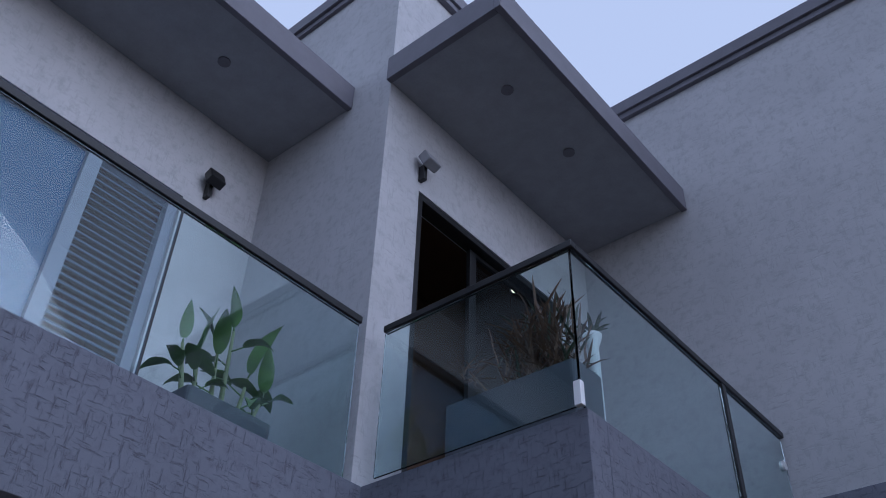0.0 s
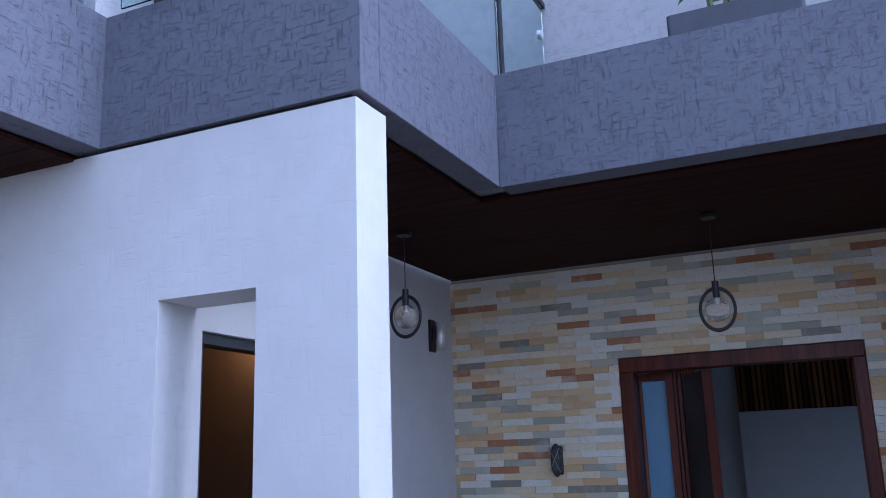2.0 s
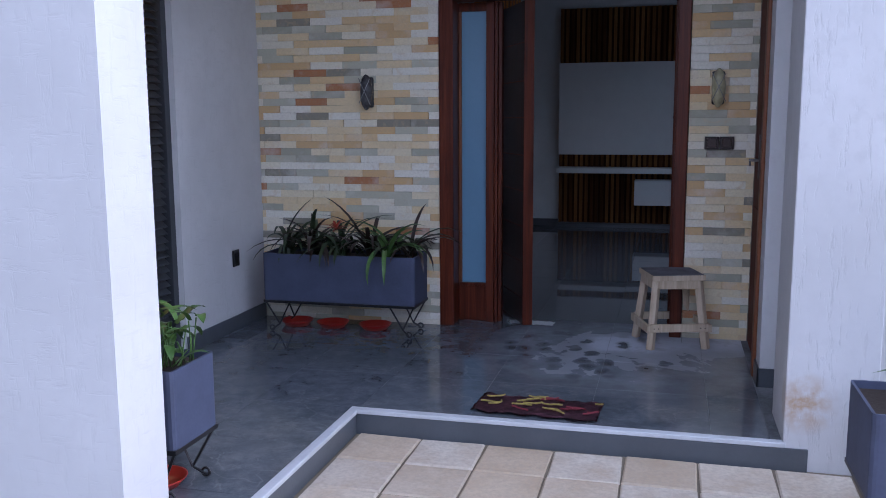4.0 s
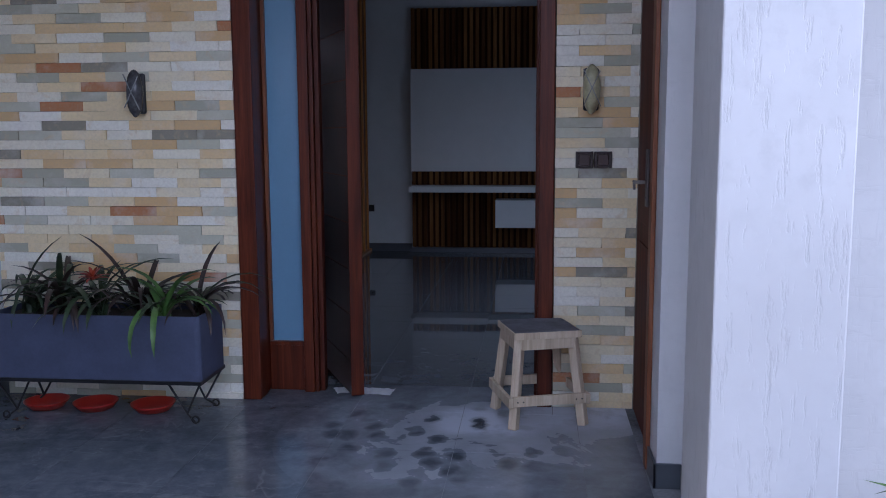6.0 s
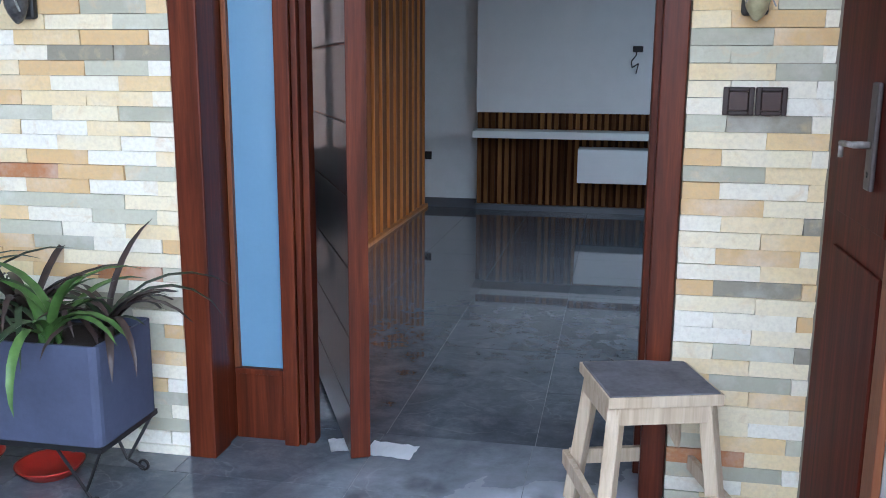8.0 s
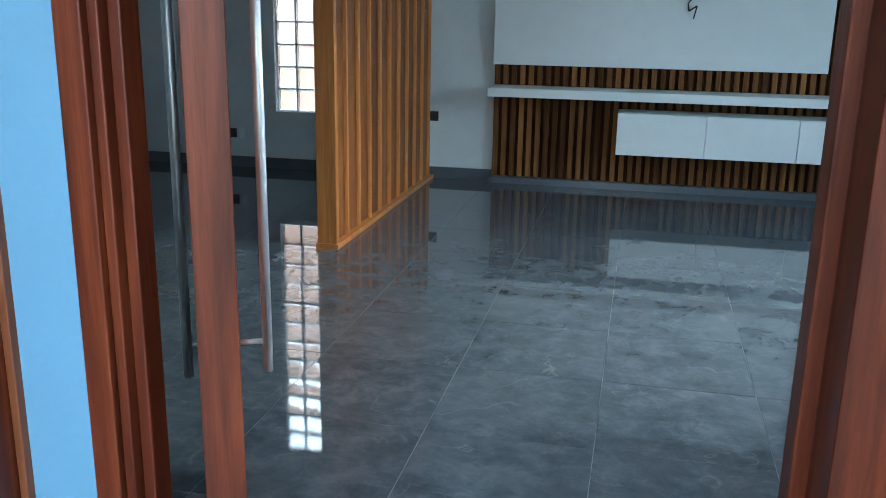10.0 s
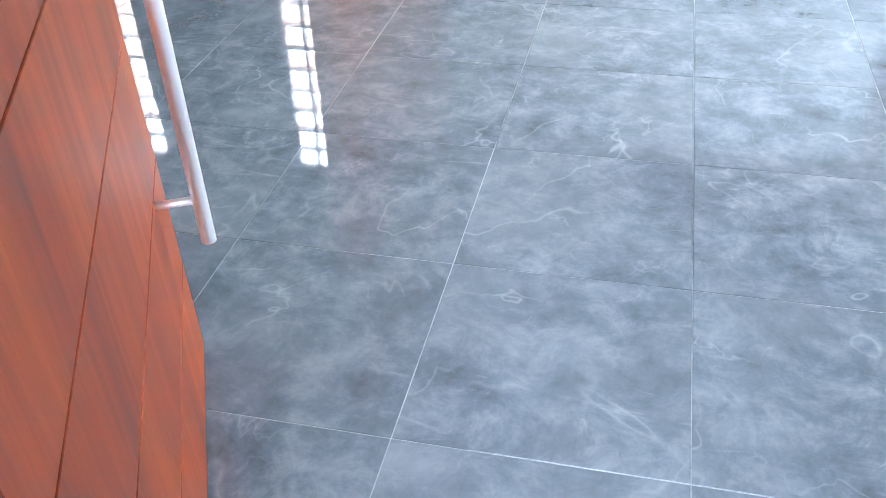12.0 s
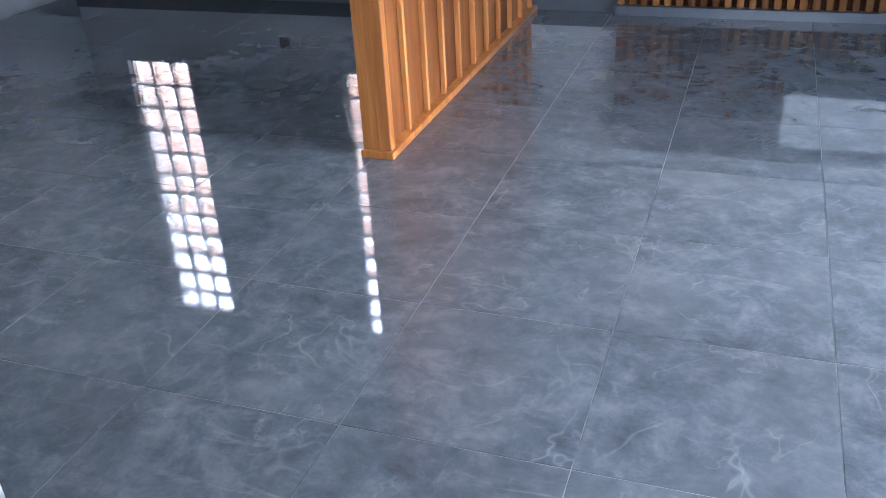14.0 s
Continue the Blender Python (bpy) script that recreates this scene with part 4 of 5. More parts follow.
def trough(name, at, w, d, h, lift, label, rz=0.0, taper=0.0, stand=True):
    """A metal planter box, hollow at the top, on a thin black wire stand."""
    t = thing(name, at, label, "planter", rz=rz)
    b = bmesh.new()
    x, y = w / 2, d / 2
    bx, by = x - taper, y - taper
    outer0 = [b.verts.new(p) for p in ((-bx, -by, lift), (bx, -by, lift), (bx, by, lift), (-bx, by, lift))]
    outer1 = [b.verts.new(p) for p in ((-x, -y, lift + h), (x, -y, lift + h), (x, y, lift + h), (-x, y, lift + h))]
    i1 = [b.verts.new(p) for p in ((-x + 0.012, -y + 0.012, lift + h), (x - 0.012, -y + 0.012, lift + h), (x - 0.012, y - 0.012, lift + h), (-x + 0.012, y - 0.012, lift + h))]
    i0 = [b.verts.new(v.co - Vector((0, 0, 0.06))) for v in i1]
    b.faces.new(outer0[::-1])
    for k in range(4):
        m = (k + 1) % 4
        b.faces.new((outer0[k], outer0[m], outer1[m], outer1[k]))
        b.faces.new((outer1[k], outer1[m], i1[m], i1[k]))
        b.faces.new((i1[k], i1[m], i0[m], i0[k]))
    b.faces.new(i0)
    bmesh.ops.bevel(b, geom=[e for e in b.edges if abs(e.verts[0].co.z - e.verts[1].co.z) > 0.1], offset=0.025, segments=3, affect="EDGES", profile=0.5)
    part("box", b, PLANTER if stand else PLANTER2, t)
    sb = boxes((-x + 0.02, x - 0.02, -y + 0.02, y - 0.02, lift + h - 0.058, lift + h - 0.03))
    part("soil", sb, SOIL, t, "dark potting soil")
    if stand:
        fr = boxes((-x, x, -y, -y + 0.02, lift - 0.02, lift - 0.001), (-x, x, y - 0.02, y, lift - 0.02, lift - 0.001), (-x, -x + 0.02, -y + 0.02, y - 0.02, lift - 0.02, lift - 0.001), (x - 0.02, x, -y + 0.02, y - 0.02, lift - 0.02, lift - 0.001))
        st = part("stand", fr, BLACK, t, "thin black metal stand")
        for sx in (-1, 1):
            for sy in (-1, 1):
                lb = bmesh.new()
                rod(lb, (sx * (x - 0.015), sy * (y - 0.015), lift - 0.02), (sx * (x - 0.10), sy * (y - 0.05), 0.05), 0.006, n=6)
                rod(lb, (sx * (x - 0.19), sy * (y - 0.03), lift - 0.02), (sx * (x - 0.10), sy * (y - 0.05), 0.05), 0.006, n=6)
                rod(lb, (sx * (x - 0.10), sy * (y - 0.05), 0.05), (sx * (x - 0.05), sy * (y - 0.03), 0.012), 0.006, n=6)
                ring(lb, (sx * (x - 0.05), sy * (y - 0.03), 0.024), 0.018, 0.006, Matrix.Rotation(radians(90), 3, "X"), 14, 6)
                part("leg", lb, BLACK, st)
    return t


# long planter against the stone
trough("planter", (-0.63, -0.32, 0), 1.14, 0.36, 0.34, 0.235, "long slate-blue planter box on a black wire stand")
rng = random.Random(11)
for k, (x, dy, m, n, lng, wid, label) in enumerate(((-1.08, -0.3, DARKGREEN, 22, 0.40, 0.03, "dark green strap-leaved bromeliad"), (-0.86, -0.34, MAROON, 24, 0.46, 0.032, "dark maroon strap-leaved bromeliad"),
                                       (-0.66, -0.36, DARKGREEN, 26, 0.42, 0.034, "dark green bromeliad with a red flower"), (-0.44, -0.30, MAROON, 24, 0.46, 0.03, "dark maroon strap-leaved bromeliad"),
                                       (-0.28, -0.40, GREEN, 15, 0.36, 0.036, "bright green strap-leaved bromeliad"), (-0.14, -0.30, MAROON, 18, 0.42, 0.03, "dark maroon strap-leaved bromeliad"))):
    pl = thing("bromeliad", (x, dy, 0.545), label, "plant", "plants in the long planter")
    for j in range(n + 3):
        b = bmesh.new()
        blade(b, (rng.uniform(-0.03, 0.03), rng.uniform(-0.03, 0.03), 0), rng.uniform(0, 6.28), lng * rng.uniform(0.6, 1.3), wid * rng.uniform(0.9, 1.45), rng.uniform(0.75, 1.5), rng.uniform(0.9, 2.9))
        leaf_part("leaf", b, m if rng.random() > 0.25 else DARKGREEN, pl)
    if "red" in label:
        b = bmesh.new()
        for j in range(16):
            blade(b, (0, -0.05, 0.2), rng.uniform(0, 6.28), 0.1, 0.026, rng.uniform(0.2, 1.3), 0.8, 4)
        leaf_part("flower", b, REDLEAF, pl, "red rosette flower")
    if m is GREEN:
        for hd in (-1.75, -1.3):
            b = bmesh.new()
            blade(b, (0, -0.06, 0.05), hd, 0.42, 0.04, 0.5, 2.6, 8)
            leaf_part("leaf", b, m, pl)
for x in (-1.05, -0.765, -0.435):
    s = thing("saucer", (x, -0.25, 0.0), "red plastic plant saucer on the floor under the planter", "saucer", "red saucers")
    part("dish", lathe(bmesh.new(), [(0.085, 0.0), (0.115, 0.04), (0.122, 0.042), (0.118, 0.036), (0.092, 0.008), (0.01, 0.006)], n=28), RED, s, "", True)


def paddle_plant(at, stems, high, seed, label, along=(1, 0), leaf=0.27):
    """A clump of pale upright stems, each topped by an erect leaf and ringed by spreading ones."""
    pl = thing("banana_plant", at, label, "plant")
    r = random.Random(seed)
    for k in range(stems):
        off = (k + 0.5) / stems - 0.5 + r.uniform(-0.06, 0.06)
        base = Vector((along[0] * off * 0.42, along[1] * off * 0.42, 0)) + Vector((r.uniform(-0.04, 0.04), r.uniform(-0.04, 0.04), 0))
        tall = high * (1.0 - 0.9 * abs(off)) * r.uniform(0.45, 0.72)
        top = base + Vector((r.uniform(-0.04, 0.04) + along[0] * off * 0.12, r.uniform(-0.03, 0.03) + along[1] * off * 0.12, tall))
        part("stem", rod(bmesh.new(), base, top, 0.016, 0.009, 8), STALK, pl, "pale green stem", True)
        turn = r.uniform(0, 6.28)
        for j in range(4):
            b = bmesh.new()
            grow = r.uniform(0.7, 1.15)
            if j == 0:
                paddle(b, top, turn, 0.03, leaf * grow, 0.10 * grow, r.uniform(1.2, 1.5), r.uniform(0.1, 0.5))
            else:
                at_ = base.lerp(top, 1.0 - 0.22 * j + r.uniform(-0.06, 0.06))
                paddle(b, at_, turn + 2.1 * j + r.uniform(-0.5, 0.5), 0.09 * grow, leaf * grow * r.uniform(0.6, 1.0), 0.095 * grow, r.uniform(0.15, 0.85), r.uniform(0.7, 1.4))
            leaf_part("leaf", b, GREEN, pl)
    return pl


# balcony pots
trough("balcony_planter", (1.305, -1.99, 3.72), 0.74, 0.2, 0.465, 0.0, "dark grey planter box on the upper ledge", stand=False)
paddle_plant((1.34, -1.99, 4.14), 7, 1.06, 5, "green broad-leaved banana plant in the ledge planter", (1, 0), 0.30)
trough("balcony_planter", (-1.86, -4.66, 3.72), 0.24, 0.56, 0.47, 0.0, "dark grey planter box behind the balcony glass", stand=False)
paddle_plant((-1.86, -4.68, 4.15), 6, 0.84, 9, "green broad-leaved plant behind the balcony glass", (0, 1), 0.30)
trough("balcony_planter", (-0.75, -3.42, 3.72), 0.9, 0.28, 0.77, 0.0, "large slate-grey planter box at the balcony corner", stand=False)
pl = thing("spiky_plant", (-0.56, -3.42, 4.43), "bushy rust-brown spiky plant in the balcony planter", "plant")
rng = random.Random(21)
for j in range(300):
    b = bmesh.new()
    q = rng.random()
    x, z = max(-0.34, min(0.22, rng.gauss(-0.02, 0.13))), 0.50 * q ** 1.2
    blade(b, (x, rng.uniform(-0.1, 0.1), z), rng.uniform(0, 6.28), rng.uniform(0.13, 0.26), 0.021, rng.uniform(0.5, 1.55), rng.uniform(-0.1, 0.9), 4)
    leaf_part("leaf", b, RUSTLEAF if rng.random() > 0.22 else DARKGREEN, pl)
b = bmesh.new()  # the dense heart of the bush
for j in range(260):
    blade(b, (max(-0.28, min(0.18, rng.gauss(-0.03, 0.11))), rng.uniform(-0.1, 0.1), rng.uniform(0.02, 0.36)), rng.uniform(0, 6.28), rng.uniform(0.10, 0.2), 0.020, rng.uniform(0.2, 1.5), rng.uniform(0.0, 0.9), 3)
leaf_part("inner_leaves", b, RUSTLEAF, pl, "dense dark brown inner leaves")
for x, lean in ((-0.16, -0.10), (-0.05, -0.03), (0.06, 0.02), (0.15, 0.08), (-0.30, -0.28)):
    part("stem", rod(bmesh.new(), (x, 0, -0.02), (x + lean, rng.uniform(-0.05, 0.05), 0.36), 0.009, 0.005, 6), RUSTLEAF, pl, "bare brown stem")
for j in range(22):  # a side shoot leaning away
    b = bmesh.new()
    blade(b, (-0.58 + rng.gauss(0, 0.03), rng.uniform(-0.04, 0.04), 0.30 + rng.uniform(-0.05, 0.08)), rng.uniform(0, 6.28), rng.uniform(0.1, 0.2), 0.014, rng.uniform(0.2, 1.4), 0.5, 4)
    leaf_part("leaf", b, RUSTLEAF, pl)
stand = thing("plant_stand", (-0.47, -3.05, 3.72), "slim white pedestal with a flared top on the balcony", "plant stand")
part("column", lathe(bmesh.new(), [(0.09, 0.0), (0.09, 0.03), (0.038, 0.06), (0.034, 1.16), (0.055, 1.22), (0.06, 1.25), (0.01, 1.25)], n=20), WHITEBOARD, stand, "", True)
sp = thing("potted_plant", (-0.47, -3.05, 4.971), "small grey-green plant on the white pedestal", "plant")
for j in range(16):
    b = bmesh.new()
    blade(b, (rng.uniform(-0.02, 0.02), rng.uniform(-0.02, 0.02), 0.0), rng.uniform(0, 6.28), rng.uniform(0.1, 0.17), 0.035, rng.uniform(0.5, 1.4), rng.uniform(0.5, 1.5), 5, 0.15)
    leaf_part("leaf", b, DARKGREEN, sp)

# planter behind the pier wall and its leafy plant
trough("planter", (-0.80, -3.16, 0), 1.16, 0.34, 0.32, 0.235, "slate-blue planter box on a black stand beside the pier")
pl = thing("leafy_plant", (-0.6, -3.16, 0.53), "leafy green plant with small white flowers", "plant")
rng = random.Random(31)
for j in range(130):
    b = bmesh.new()
    x = rng.uniform(-0.68, 0.36)
    z = rng.uniform(0.02, 0.2)
    rod(b, (x, rng.uniform(-0.06, 0.06), 0.0), (x + 0.02, rng.uniform(-0.08, 0.08), z), 0.003, n=5)
    blade(b, (x + 0.02, rng.uniform(-0.08, 0.08), z), rng.uniform(0, 6.28), rng.uniform(0.09, 0.17), 0.05, rng.uniform(0.1, 1.2), 1.4, 5, 0.15)
    leaf_part("leaf", b, GREEN, pl)
for j in range(7):
    b = bmesh.new()
    bmesh.ops.create_icosphere(b, subdivisions=1, radius=0.018, matrix=Matrix.Translation((rng.uniform(-0.65, 0.0), rng.uniform(-0.1, 0.1), rng.uniform(0.2, 0.28))))
    part("flower", b, PAPER, pl, "small white flower")
s = thing("saucer", (-0.42, -3.15, 0.0), "red plastic plant saucer on the floor under the planter", "saucer", "red saucers")
part("dish", lathe(bmesh.new(), [(0.085, 0.0), (0.115, 0.04), (0.122, 0.042), (0.118, 0.036), (0.092, 0.008), (0.01, 0.006)], n=28), RED, s, "", True)

# planter in the yard beside the right pillar
trough("yard_planter", (2.72, -2.62, G), 0.66, 0.46, 0.34, 0.215, "slate-blue planter box on a black stand in the yard")
pl = thing("bromeliad", (2.78, -2.6, G + 0.525), "yellow-green strap-leaved plant in the yard planter", "plant")
rng = random.Random(41)
for j in range(26):
    b = bmesh.new()
    blade(b, (rng.uniform(-0.03, 0.03), rng.uniform(-0.03, 0.03), 0), rng.uniform(0, 6.28), rng.uniform(0.25, 0.42), 0.036, rng.uniform(0.6, 1.4), rng.uniform(0.6, 1.8))
    leaf_part("leaf", b, GREEN, pl)

# ---- small things on the porch floor ----
mt = thing("door_mat", (0.99, -1.79, 0.0), "rumpled dark striped rag mat with yellow cords", "mat", rz=-3)
b = bmesh.new()
nx, ny = 30, 10
grid = [[b.verts.new((-0.33 + 0.66 * i / nx, -0.15 + 0.30 * j / ny + 0.01 * math.sin(i * 0.9), 0.014 + 0.012 * noise.noise((i * 0.35, j * 0.5, 0)))) for j in range(ny + 1)] for i in range(nx + 1)]
for i in range(nx):
    for j in range(ny):
        b.faces.new((grid[i][j], grid[i + 1][j], grid[i + 1][j + 1], grid[i][j + 1]))
bmesh.ops.solidify(b, geom=b.faces[:], thickness=0.01)
part("cloth", b, MATFAB, mt, "", True)
rng = random.Random(17)
for k in range(20):
    b = bmesh.new()
    p, a = Vector((rng.uniform(-0.32, 0.3), rng.uniform(-0.12, 0.12), 0.031)), rng.uniform(-0.5, 0.5)
    for j in range(5):
        q = p + Vector((math.cos(a), math.sin(a), 0)) * 0.022
        if abs(q.y) < 0.14 and abs(q.x) < 0.34:
            rod(b, p, q, 0.0048, n=5)
        p, a = q, a + rng.uniform(-0.7, 0.7)
    if b.verts:
        part("cord", b, YELLOWROPE if k % 3 else MAROONROPE, mt, "frayed yellow cord" if k % 3 else "maroon cord")
for at, w, dp, rz in (((0.735, 0.17, 0.002), 0.19, 0.13, -6), ((0.53, 0.18, 0.002), 0.09, 0.12, 24)):
    pp = thing("paper_scrap", at, "crumpled white paper scrap under the door leaf", "paper", rz=rz)
    b = bmesh.new()
    grid = [[b.verts.new((-w / 2 + w * i / 8, -dp / 2 + dp * j / 5, 0.004 + 0.014 * abs(noise.noise((i * 0.7, j * 0.8, w * 9))))) for j in range(6)] for i in range(9)]
    for i in range(8):
        for j in range(5):
            b.faces.new((grid[i][j], grid[i + 1][j], grid[i + 1][j + 1], grid[i][j + 1]))
    bmesh.ops.solidify(b, geom=b.faces[:], thickness=0.002)
    part("sheet", b, PAPER, pp)

# ---- balcony rails, upper door and window ----
rail = thing("balcony_rail", (-0.07, -3.9, F1), "glass balcony balustrade with a black metal handrail", "balustrade")
part("handrail", boxes((-1.33, 0.025, -0.025, 0.025, 0.94, 0.985), (-0.025, 0.025, 0.026, 2.69, 0.94, 0.985), bevel=0.005), BLACK, rail)
part("pane", boxes((-1.33, -0.0075, -0.006, 0.006, 0.0, 0.938)), RAILGLASS, rail, "clear greenish glass").visible_shadow = False
part("pane", boxes((-0.006, 0.006, -0.006, 1.73, 0.0, 0.938)), RAILGLASS, rail, "clear greenish glass").visible_shadow = False
part("pane", boxes((-0.006, 0.006, 1.79, 2.66, 0.0, 0.938)), RAILGLASS, rail, "clear greenish glass").visible_shadow = False
part("post", boxes((-0.02, 0.02, 1.735, 1.785, 0.0, 0.94), bevel=0.003), BLACK, rail)
part("clamp", rod(bmesh.new(), (-0.02, 2.60, 0.70), (0.02, 2.60, 0.70), 0.035, n=18), STEEL, rail, "round steel glass clamp")
part("clip", boxes((-0.03, 0.010, -0.018, 0.018, 0.0, 0.13), bevel=0.003), plain("white_clip", (0.7, 0.7, 0.72), 0.4), rail, "white corner clip")
rail2 = thing("balcony_rail", (-1.545, -3.99, F1), "glass balcony balustrade with a black metal handrail", "balustrade")
part("handrail", boxes((-0.025, 0.025, -5.0, 0.0, 1.02, 1.07), bevel=0.005), BLACK, rail2)
for y in (-1.345, -2.757):
    part("joint_seal", boxes((-0.007, 0.007, y - 0.006, y + 0.006, 0.0, 1.018)), BLACK, rail2, "dark seal between two panes")
for a, b_ in ((-1.338, -0.01), (-2.75, -1.352), (-4.2, -2.764)):
    part("pane", boxes((-0.006, 0.006, a, b_, 0.0, 1.018)), RAILGLASS, rail2, "clear greenish glass").visible_shadow = False

bd = thing("balcony_door", (-1.6, 0, UZ), "dark sliding glass balcony door standing partly open", "door", kind="structure")
part("frame", boxes((-0.06, 0.06, -3.55, -3.49, 0, 2.72), (-0.06, 0.06, -1.81, -1.75, 0, 2.72), (-0.06, 0.06, -3.49, -1.81, 2.665, 2.72), bevel=0.003), BLACK, bd)
part("sash", boxes((-0.05, -0.01, -2.83, -2.75, 0.02, 2.66), (-0.05, -0.01, -1.87, -1.81, 0.02, 2.66), (-0.05, -0.01, -2.75, -1.87, 2.625, 2.66), bevel=0.003), BLACK, bd)
part("pane", boxes((-0.034, -0.026, -2.75, -1.87, 0.02, 2.625)), DOORGLASS, bd, "grey glass").visible_shadow = False
# the upstairs rooms' gloom is in their dark wall colour
solid("wall_upper_room", boxes((-2.9, -2.75, -3.79, -1.2, UZ, 6.9), (-2.75, -1.68, -1.35, -1.2, UZ, 6.9), (-2.75, -1.68, -3.79, -1.35, 6.8, 6.9)), DIMROOM, "room behind the balcony door, its dimness in the dark brown colour", "wall")
spot = thing("ceiling_spot", (-1.98, -1.72, 6.799), "lit warm spot lamp in the upstairs ceiling", "ceiling lamp")
part("rim", lathe(bmesh.new(), [(0.045, 0.0), (0.045, -0.012), (0.032, -0.014), (0.030, -0.002)], n=20), PALEMETAL, spot, "", True)
part("bulb", lathe(bmesh.new(), [(0.028, -0.004), (0.022, -0.022), (0.004, -0.03)], n=16), GLOW, spot, "glowing warm bulb", True)
solid("wall_upstairs_room", boxes((-5.6, -5.45, -9.0, -3.75, UZ, 6.9), (-5.45, -3.15, -3.9, -3.75, UZ, 6.9), (-5.45, -3.15, -9.0, -8.85, UZ, 6.9), (-5.45, -3.15, -8.85, -3.9, 6.8, 6.9), (-5.45, -3.15, -8.85, -3.9, UZ - 0.1, UZ)), DIMROOM,
      "room behind the upstairs window, its dimness in the dark brown colour", "wall")
bw = thing("balcony_window", (-3.06, 0, UZ), "wide upstairs window with a pale louvred shutter", "window", kind="structure")
part("frame", boxes((-0.04, 0.05, -4.70, -4.62, 0, 2.70), (-0.04, 0.05, -5.38, -5.27, 0, 2.70), (-0.04, 0.05, -8.2, -8.1, 0, 2.70), (-0.04, 0.05, -8.1, -5.38, 2.62, 2.70), (-0.04, 0.05, -5.27, -4.70, 2.62, 2.70), bevel=0.003), PALESHUT, bw)
part("pane", boxes((-0.01, 0.0, -8.1, -5.38, 0.0, 2.62)), SKYGLASS, bw, "blue reflective glass")
b = boxes((-0.035, 0.035, -5.265, -4.705, -0.004, 0.004))
bmesh.ops.rotate(b, verts=b.verts[:], cent=(0, 0, 0), matrix=Matrix.Rotation(radians(40), 3, "Y"))
sm = to_mesh("slat", b, REFLECTSLAT)
z = 0.06
while z < 2.6:
    s = new("slat", sm)
    s.parent, s.location = bw, (0.0, 0, z)
    z += 0.06
for at in ((-0.86, -3.32, 7.308), (-0.86, -2.45, 7.308), (-2.4, -4.9, 7.308)):
    d = thing("downlight", at, "small round recessed downlight in the roof soffit", "downlight", "soffit downlights")
    part("rim", rod(bmesh.new(), (0, 0, -0.012), (0, 0, 0), 0.05, n=20), TRIM, d)

# ---- pieces: paving, floor tiles, ledge stone ----
def piece_mesh(name, w, d, h, material, worn=0.004):
    """A slab w by d with its top at z = 0 and eased edges."""
    b = bmesh.new()
    x, y = w / 2, d / 2
    lo = [b.verts.new(p) for p in ((-x, -y, -h), (x, -y, -h), (x, y, -h), (-x, y, -h))]
    mid = [b.verts.new(p) for p in ((-x, -y, -worn), (x, -y, -worn), (x, y, -worn), (-x, y, -worn))]
    top = [b.verts.new(p) for p in ((-x + worn, -y + worn, 0), (x - worn, -y + worn, 0), (x - worn, y - worn, 0), (-x + worn, y - worn, 0))]
    for k in range(4):
        m = (k + 1) % 4
        b.faces.new((lo[k], lo[m], mid[m], mid[k]))
        b.faces.new((mid[k], mid[m], top[m], top[k]))
    b.faces.new(top)
    return to_mesh(name, b, material)


def paving_mat():
    m, nt, b = mat("beige_paving", 0.75, 0, 0, 0.3)
    rnd = nt.nodes.new("ShaderNodeObjectInfo").outputs["Random"]
    v = coords(nt, (1, 1, 1), True)
    base = ramp(nt, rnd, [(0.0, (0.50, 0.41, 0.30)), (0.3, (0.60, 0.53, 0.44)), (0.6, (0.54, 0.43, 0.30)), (0.85, (0.63, 0.57, 0.48))])
    col = mixc(nt, ramp(nt, noise_tex(nt, v, 5.0, 7, 0.65), [(0.42, (0, 0, 0)), (0.72, (0.7, 0.7, 0.7))]), base, (0.42, 0.31, 0.20))
    f = noise_tex(nt, v, 45.0, 5)
    col = mixc(nt, ramp(nt, f, [(0.35, (0.4, 0.4, 0.4)), (0.6, (0, 0, 0))]), col, (0.36, 0.31, 0.25))
    nt.links.new(col, b.inputs["Base Color"])
    bump(nt, b, f, 0.4, 0.006)
    return m


paving = tagged(new("pavement"), "beige rough stone paving slabs in the yard", "paving", kind="structure")
pm = piece_mesh("slab", 0.335, 0.335, 0.03, paving_mat(), 0.008)
rng = random.Random(2)
for i in range(16):
    for j in range(17):
        x, y = 0.25 + 0.345 * i, -2.215 - 0.345 * j
        s = new("slab", pm)
        s.parent = paving
        s.matrix_local = pose(x, y, G + rng.uniform(-0.003, 0.003), rng.uniform(-0.4, 0.4), rng.uniform(-0.4, 0.4), rng.uniform(-1.1, 1.1) + 90 * rng.randrange(4))

tile_cache = {}
tilt = random.Random(19)


def lay(parent, xs, ys, material, tag):
    """Tiles between the joint lines xs and ys."""
    for xa, xb in zip(xs, xs[1:]):
        for ya, yb in zip(ys, ys[1:]):
            key = (tag, round(xb - xa, 3), round(yb - ya, 3))
            if key not in tile_cache:
                tile_cache[key] = piece_mesh("tile", xb - xa - 0.0030, yb - ya - 0.0030, 0.012, material, 0.0003)
            t = new("tile", tile_cache[key])
            t.parent = parent  # each tile is bedded a little out of level
            t.matrix_local = pose((xa + xb) / 2, (ya + yb) / 2, 0, tilt.gauss(0, 0.04), tilt.gauss(0, 0.04), 0)


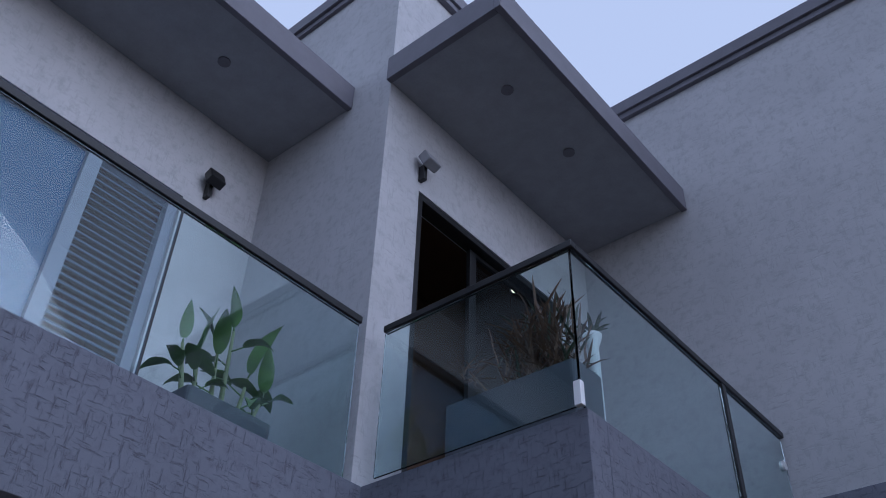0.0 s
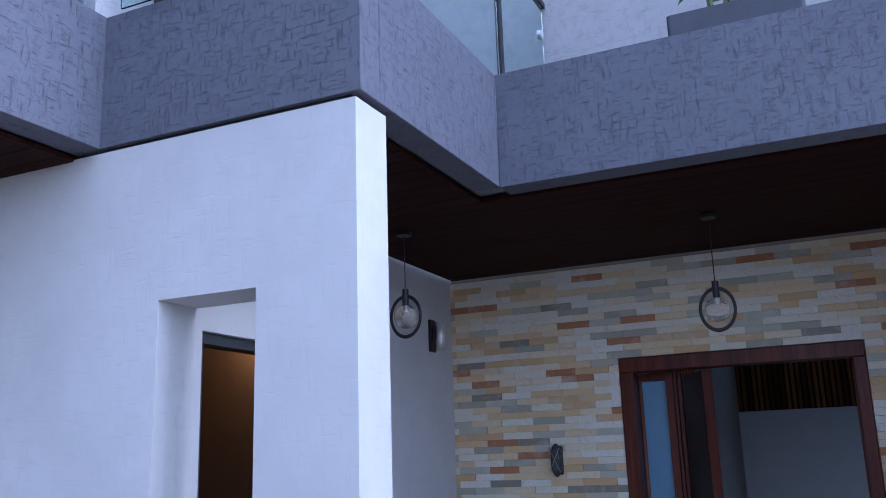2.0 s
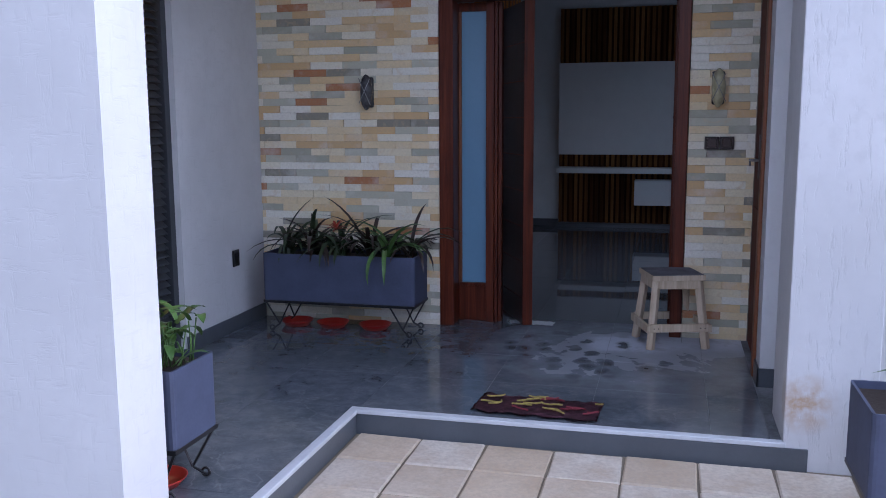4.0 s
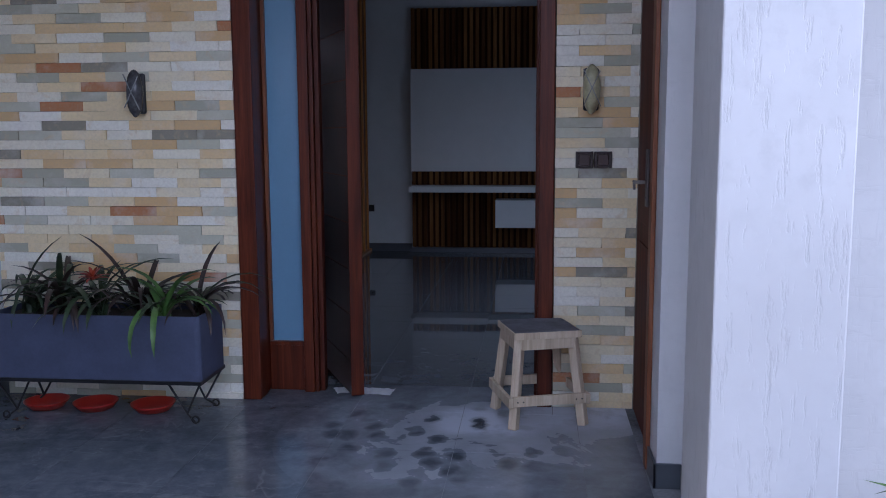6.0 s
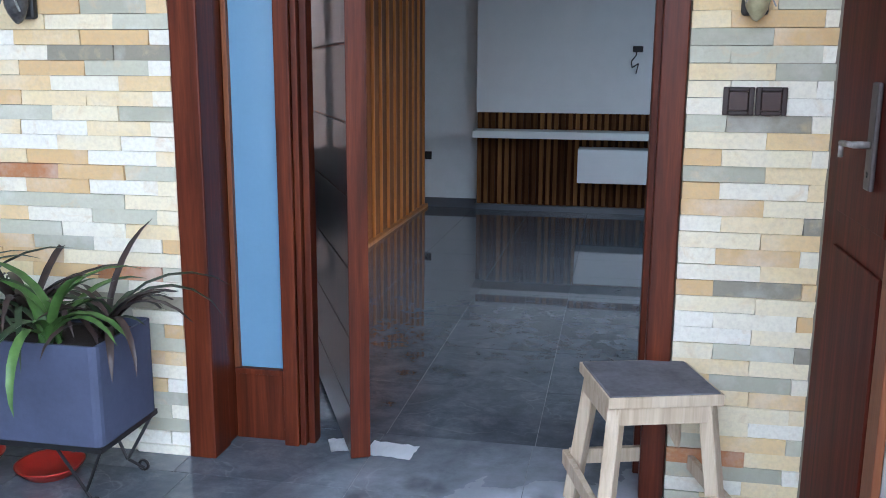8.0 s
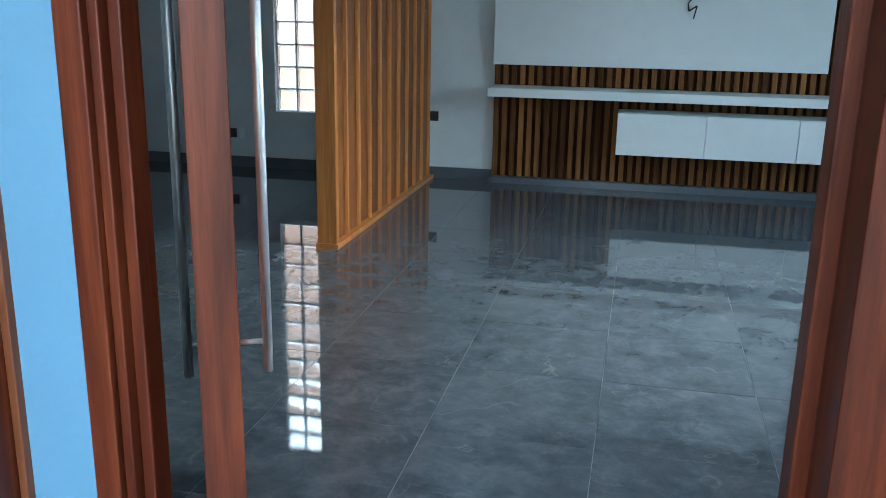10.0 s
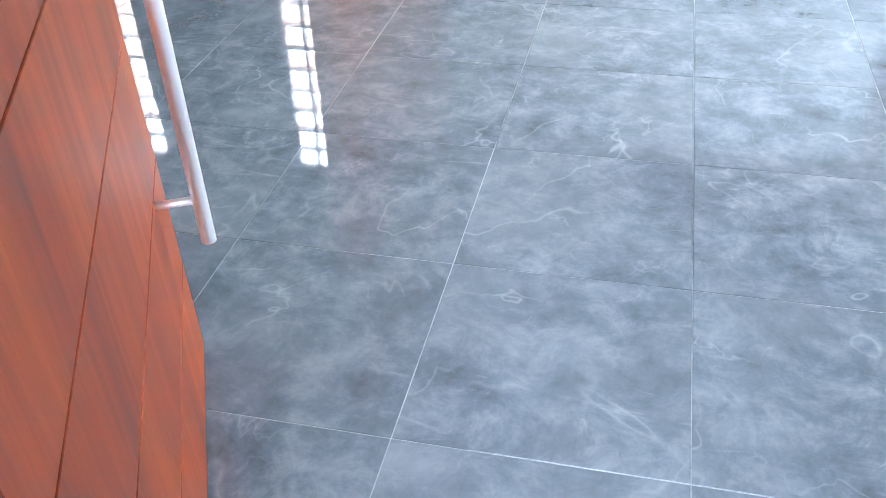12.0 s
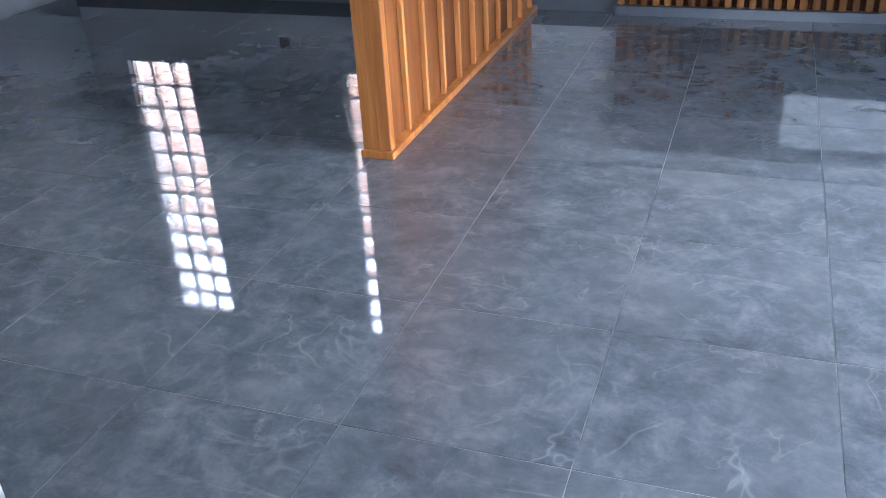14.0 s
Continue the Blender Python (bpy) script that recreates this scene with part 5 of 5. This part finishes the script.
cols = [0.07 + 0.601 * k for k in range(-7, 9)]
lay(room, [-4.195] + [c for c in cols if -4.1 < c < 4.9] + [4.995], [0.34] + [0.94 + 0.6 * k for k in range(10) if 0.94 + 0.6 * k < 6.3] + [6.385], TILE_IN, "in")
rows_out = [-0.154 - 0.6 * k for k in range(6, -1, -1)]
lay(porch, [-1.415, -1.144, -0.542, 0.016], [-3.5, -3.154, -2.554, -1.984], TILE_OUT, "out")
lay(porch, [-1.415, -1.144, -0.542, 0.06, 0.662, 1.264, 1.866, 2.14], [-1.984] + rows_out[4:], TILE_OUT, "out")
lay(porch, [-1.415, -1.144, -0.542, -0.004], [-0.154, -0.002], TILE_OUT, "out")
lay(porch, [-0.004, 0.662, 1.264, 1.744], [-0.154, 0.34], TILE_OUT, "out")
lay(porch, [1.744, 1.866, 2.14], [-0.154, -0.002], TILE_OUT, "out")

# ledge stone strips: the ones beside the door singly, the rest in one mesh
ROW, STRIP, FOOT = 0.0531, 0.26, -0.017
rest = bmesh.new()
rng = random.Random(7)
shapes = {}
count = 0


def strip_mesh(w, d):
    key = (round(w, 3), round(d, 3))
    if key not in shapes:
        b = bmesh.new()
        r = random.Random(int(w * 1000 + d * 9000))
        v = bm_box(b, -w / 2, w / 2, -d, 0.012, 0.0007, ROW - 0.0007)
        for i in (0, 1, 4, 5):
            v[i].co += Vector((r.uniform(-0.002, 0.002), r.uniform(-0.003, 0.003), r.uniform(-0.001, 0.001)))
        for i in (0, 4):
            v[i].co.x += 0.0006
        for i in (1, 5):
            v[i].co.x -= 0.0006
        shapes[key] = to_mesh("stone_strip", b, STONE_ONE)
    return shapes[key]


for row in range(62):  # running bond: joints step by half a strip from row to row
    z = FOOT + ROW * row
    spans = [(-1.42, -0.004), (1.745, 2.176)] if z < 2.477 else [(-1.42, 2.16)]
    for a, e in spans:
        n = math.floor((a + 0.083) / STRIP - 0.5 * (row % 2 == 0))
        joints = [a] + [x for x in ((-0.083 + STRIP * (n + k + 0.5 * (row % 2 == 0)) + rng.choice((-0.006, 0.0, 0.006))) for k in range(1, 16)) if a + 0.02 < x < e - 0.02] + [e]
        for x, x1 in zip(joints, joints[1:]):
            w = x1 - x
            d = rng.choice((0.008, 0.011, 0.014, 0.018))
            if z < 2.4 and (x > 1.7 or x > -1.0) and count < 300 and z >= 0:
                s = new("stone_strip", strip_mesh(w, d))
                s.parent, s.location = wf, (x + w / 2, 0.0, z)
                count += 1
            elif z + ROW <= 3.24:
                bm_box(rest, x + 0.0006, x + w - 0.0006, -d + rng.uniform(-0.002, 0.002), 0.0115, max(z + 0.0007, 0.001), z + ROW - 0.0007)
st = part("stone_rest", rest, STONE_REST, wf, "split ledge stone strips")
tagged(st, kind="stuff")
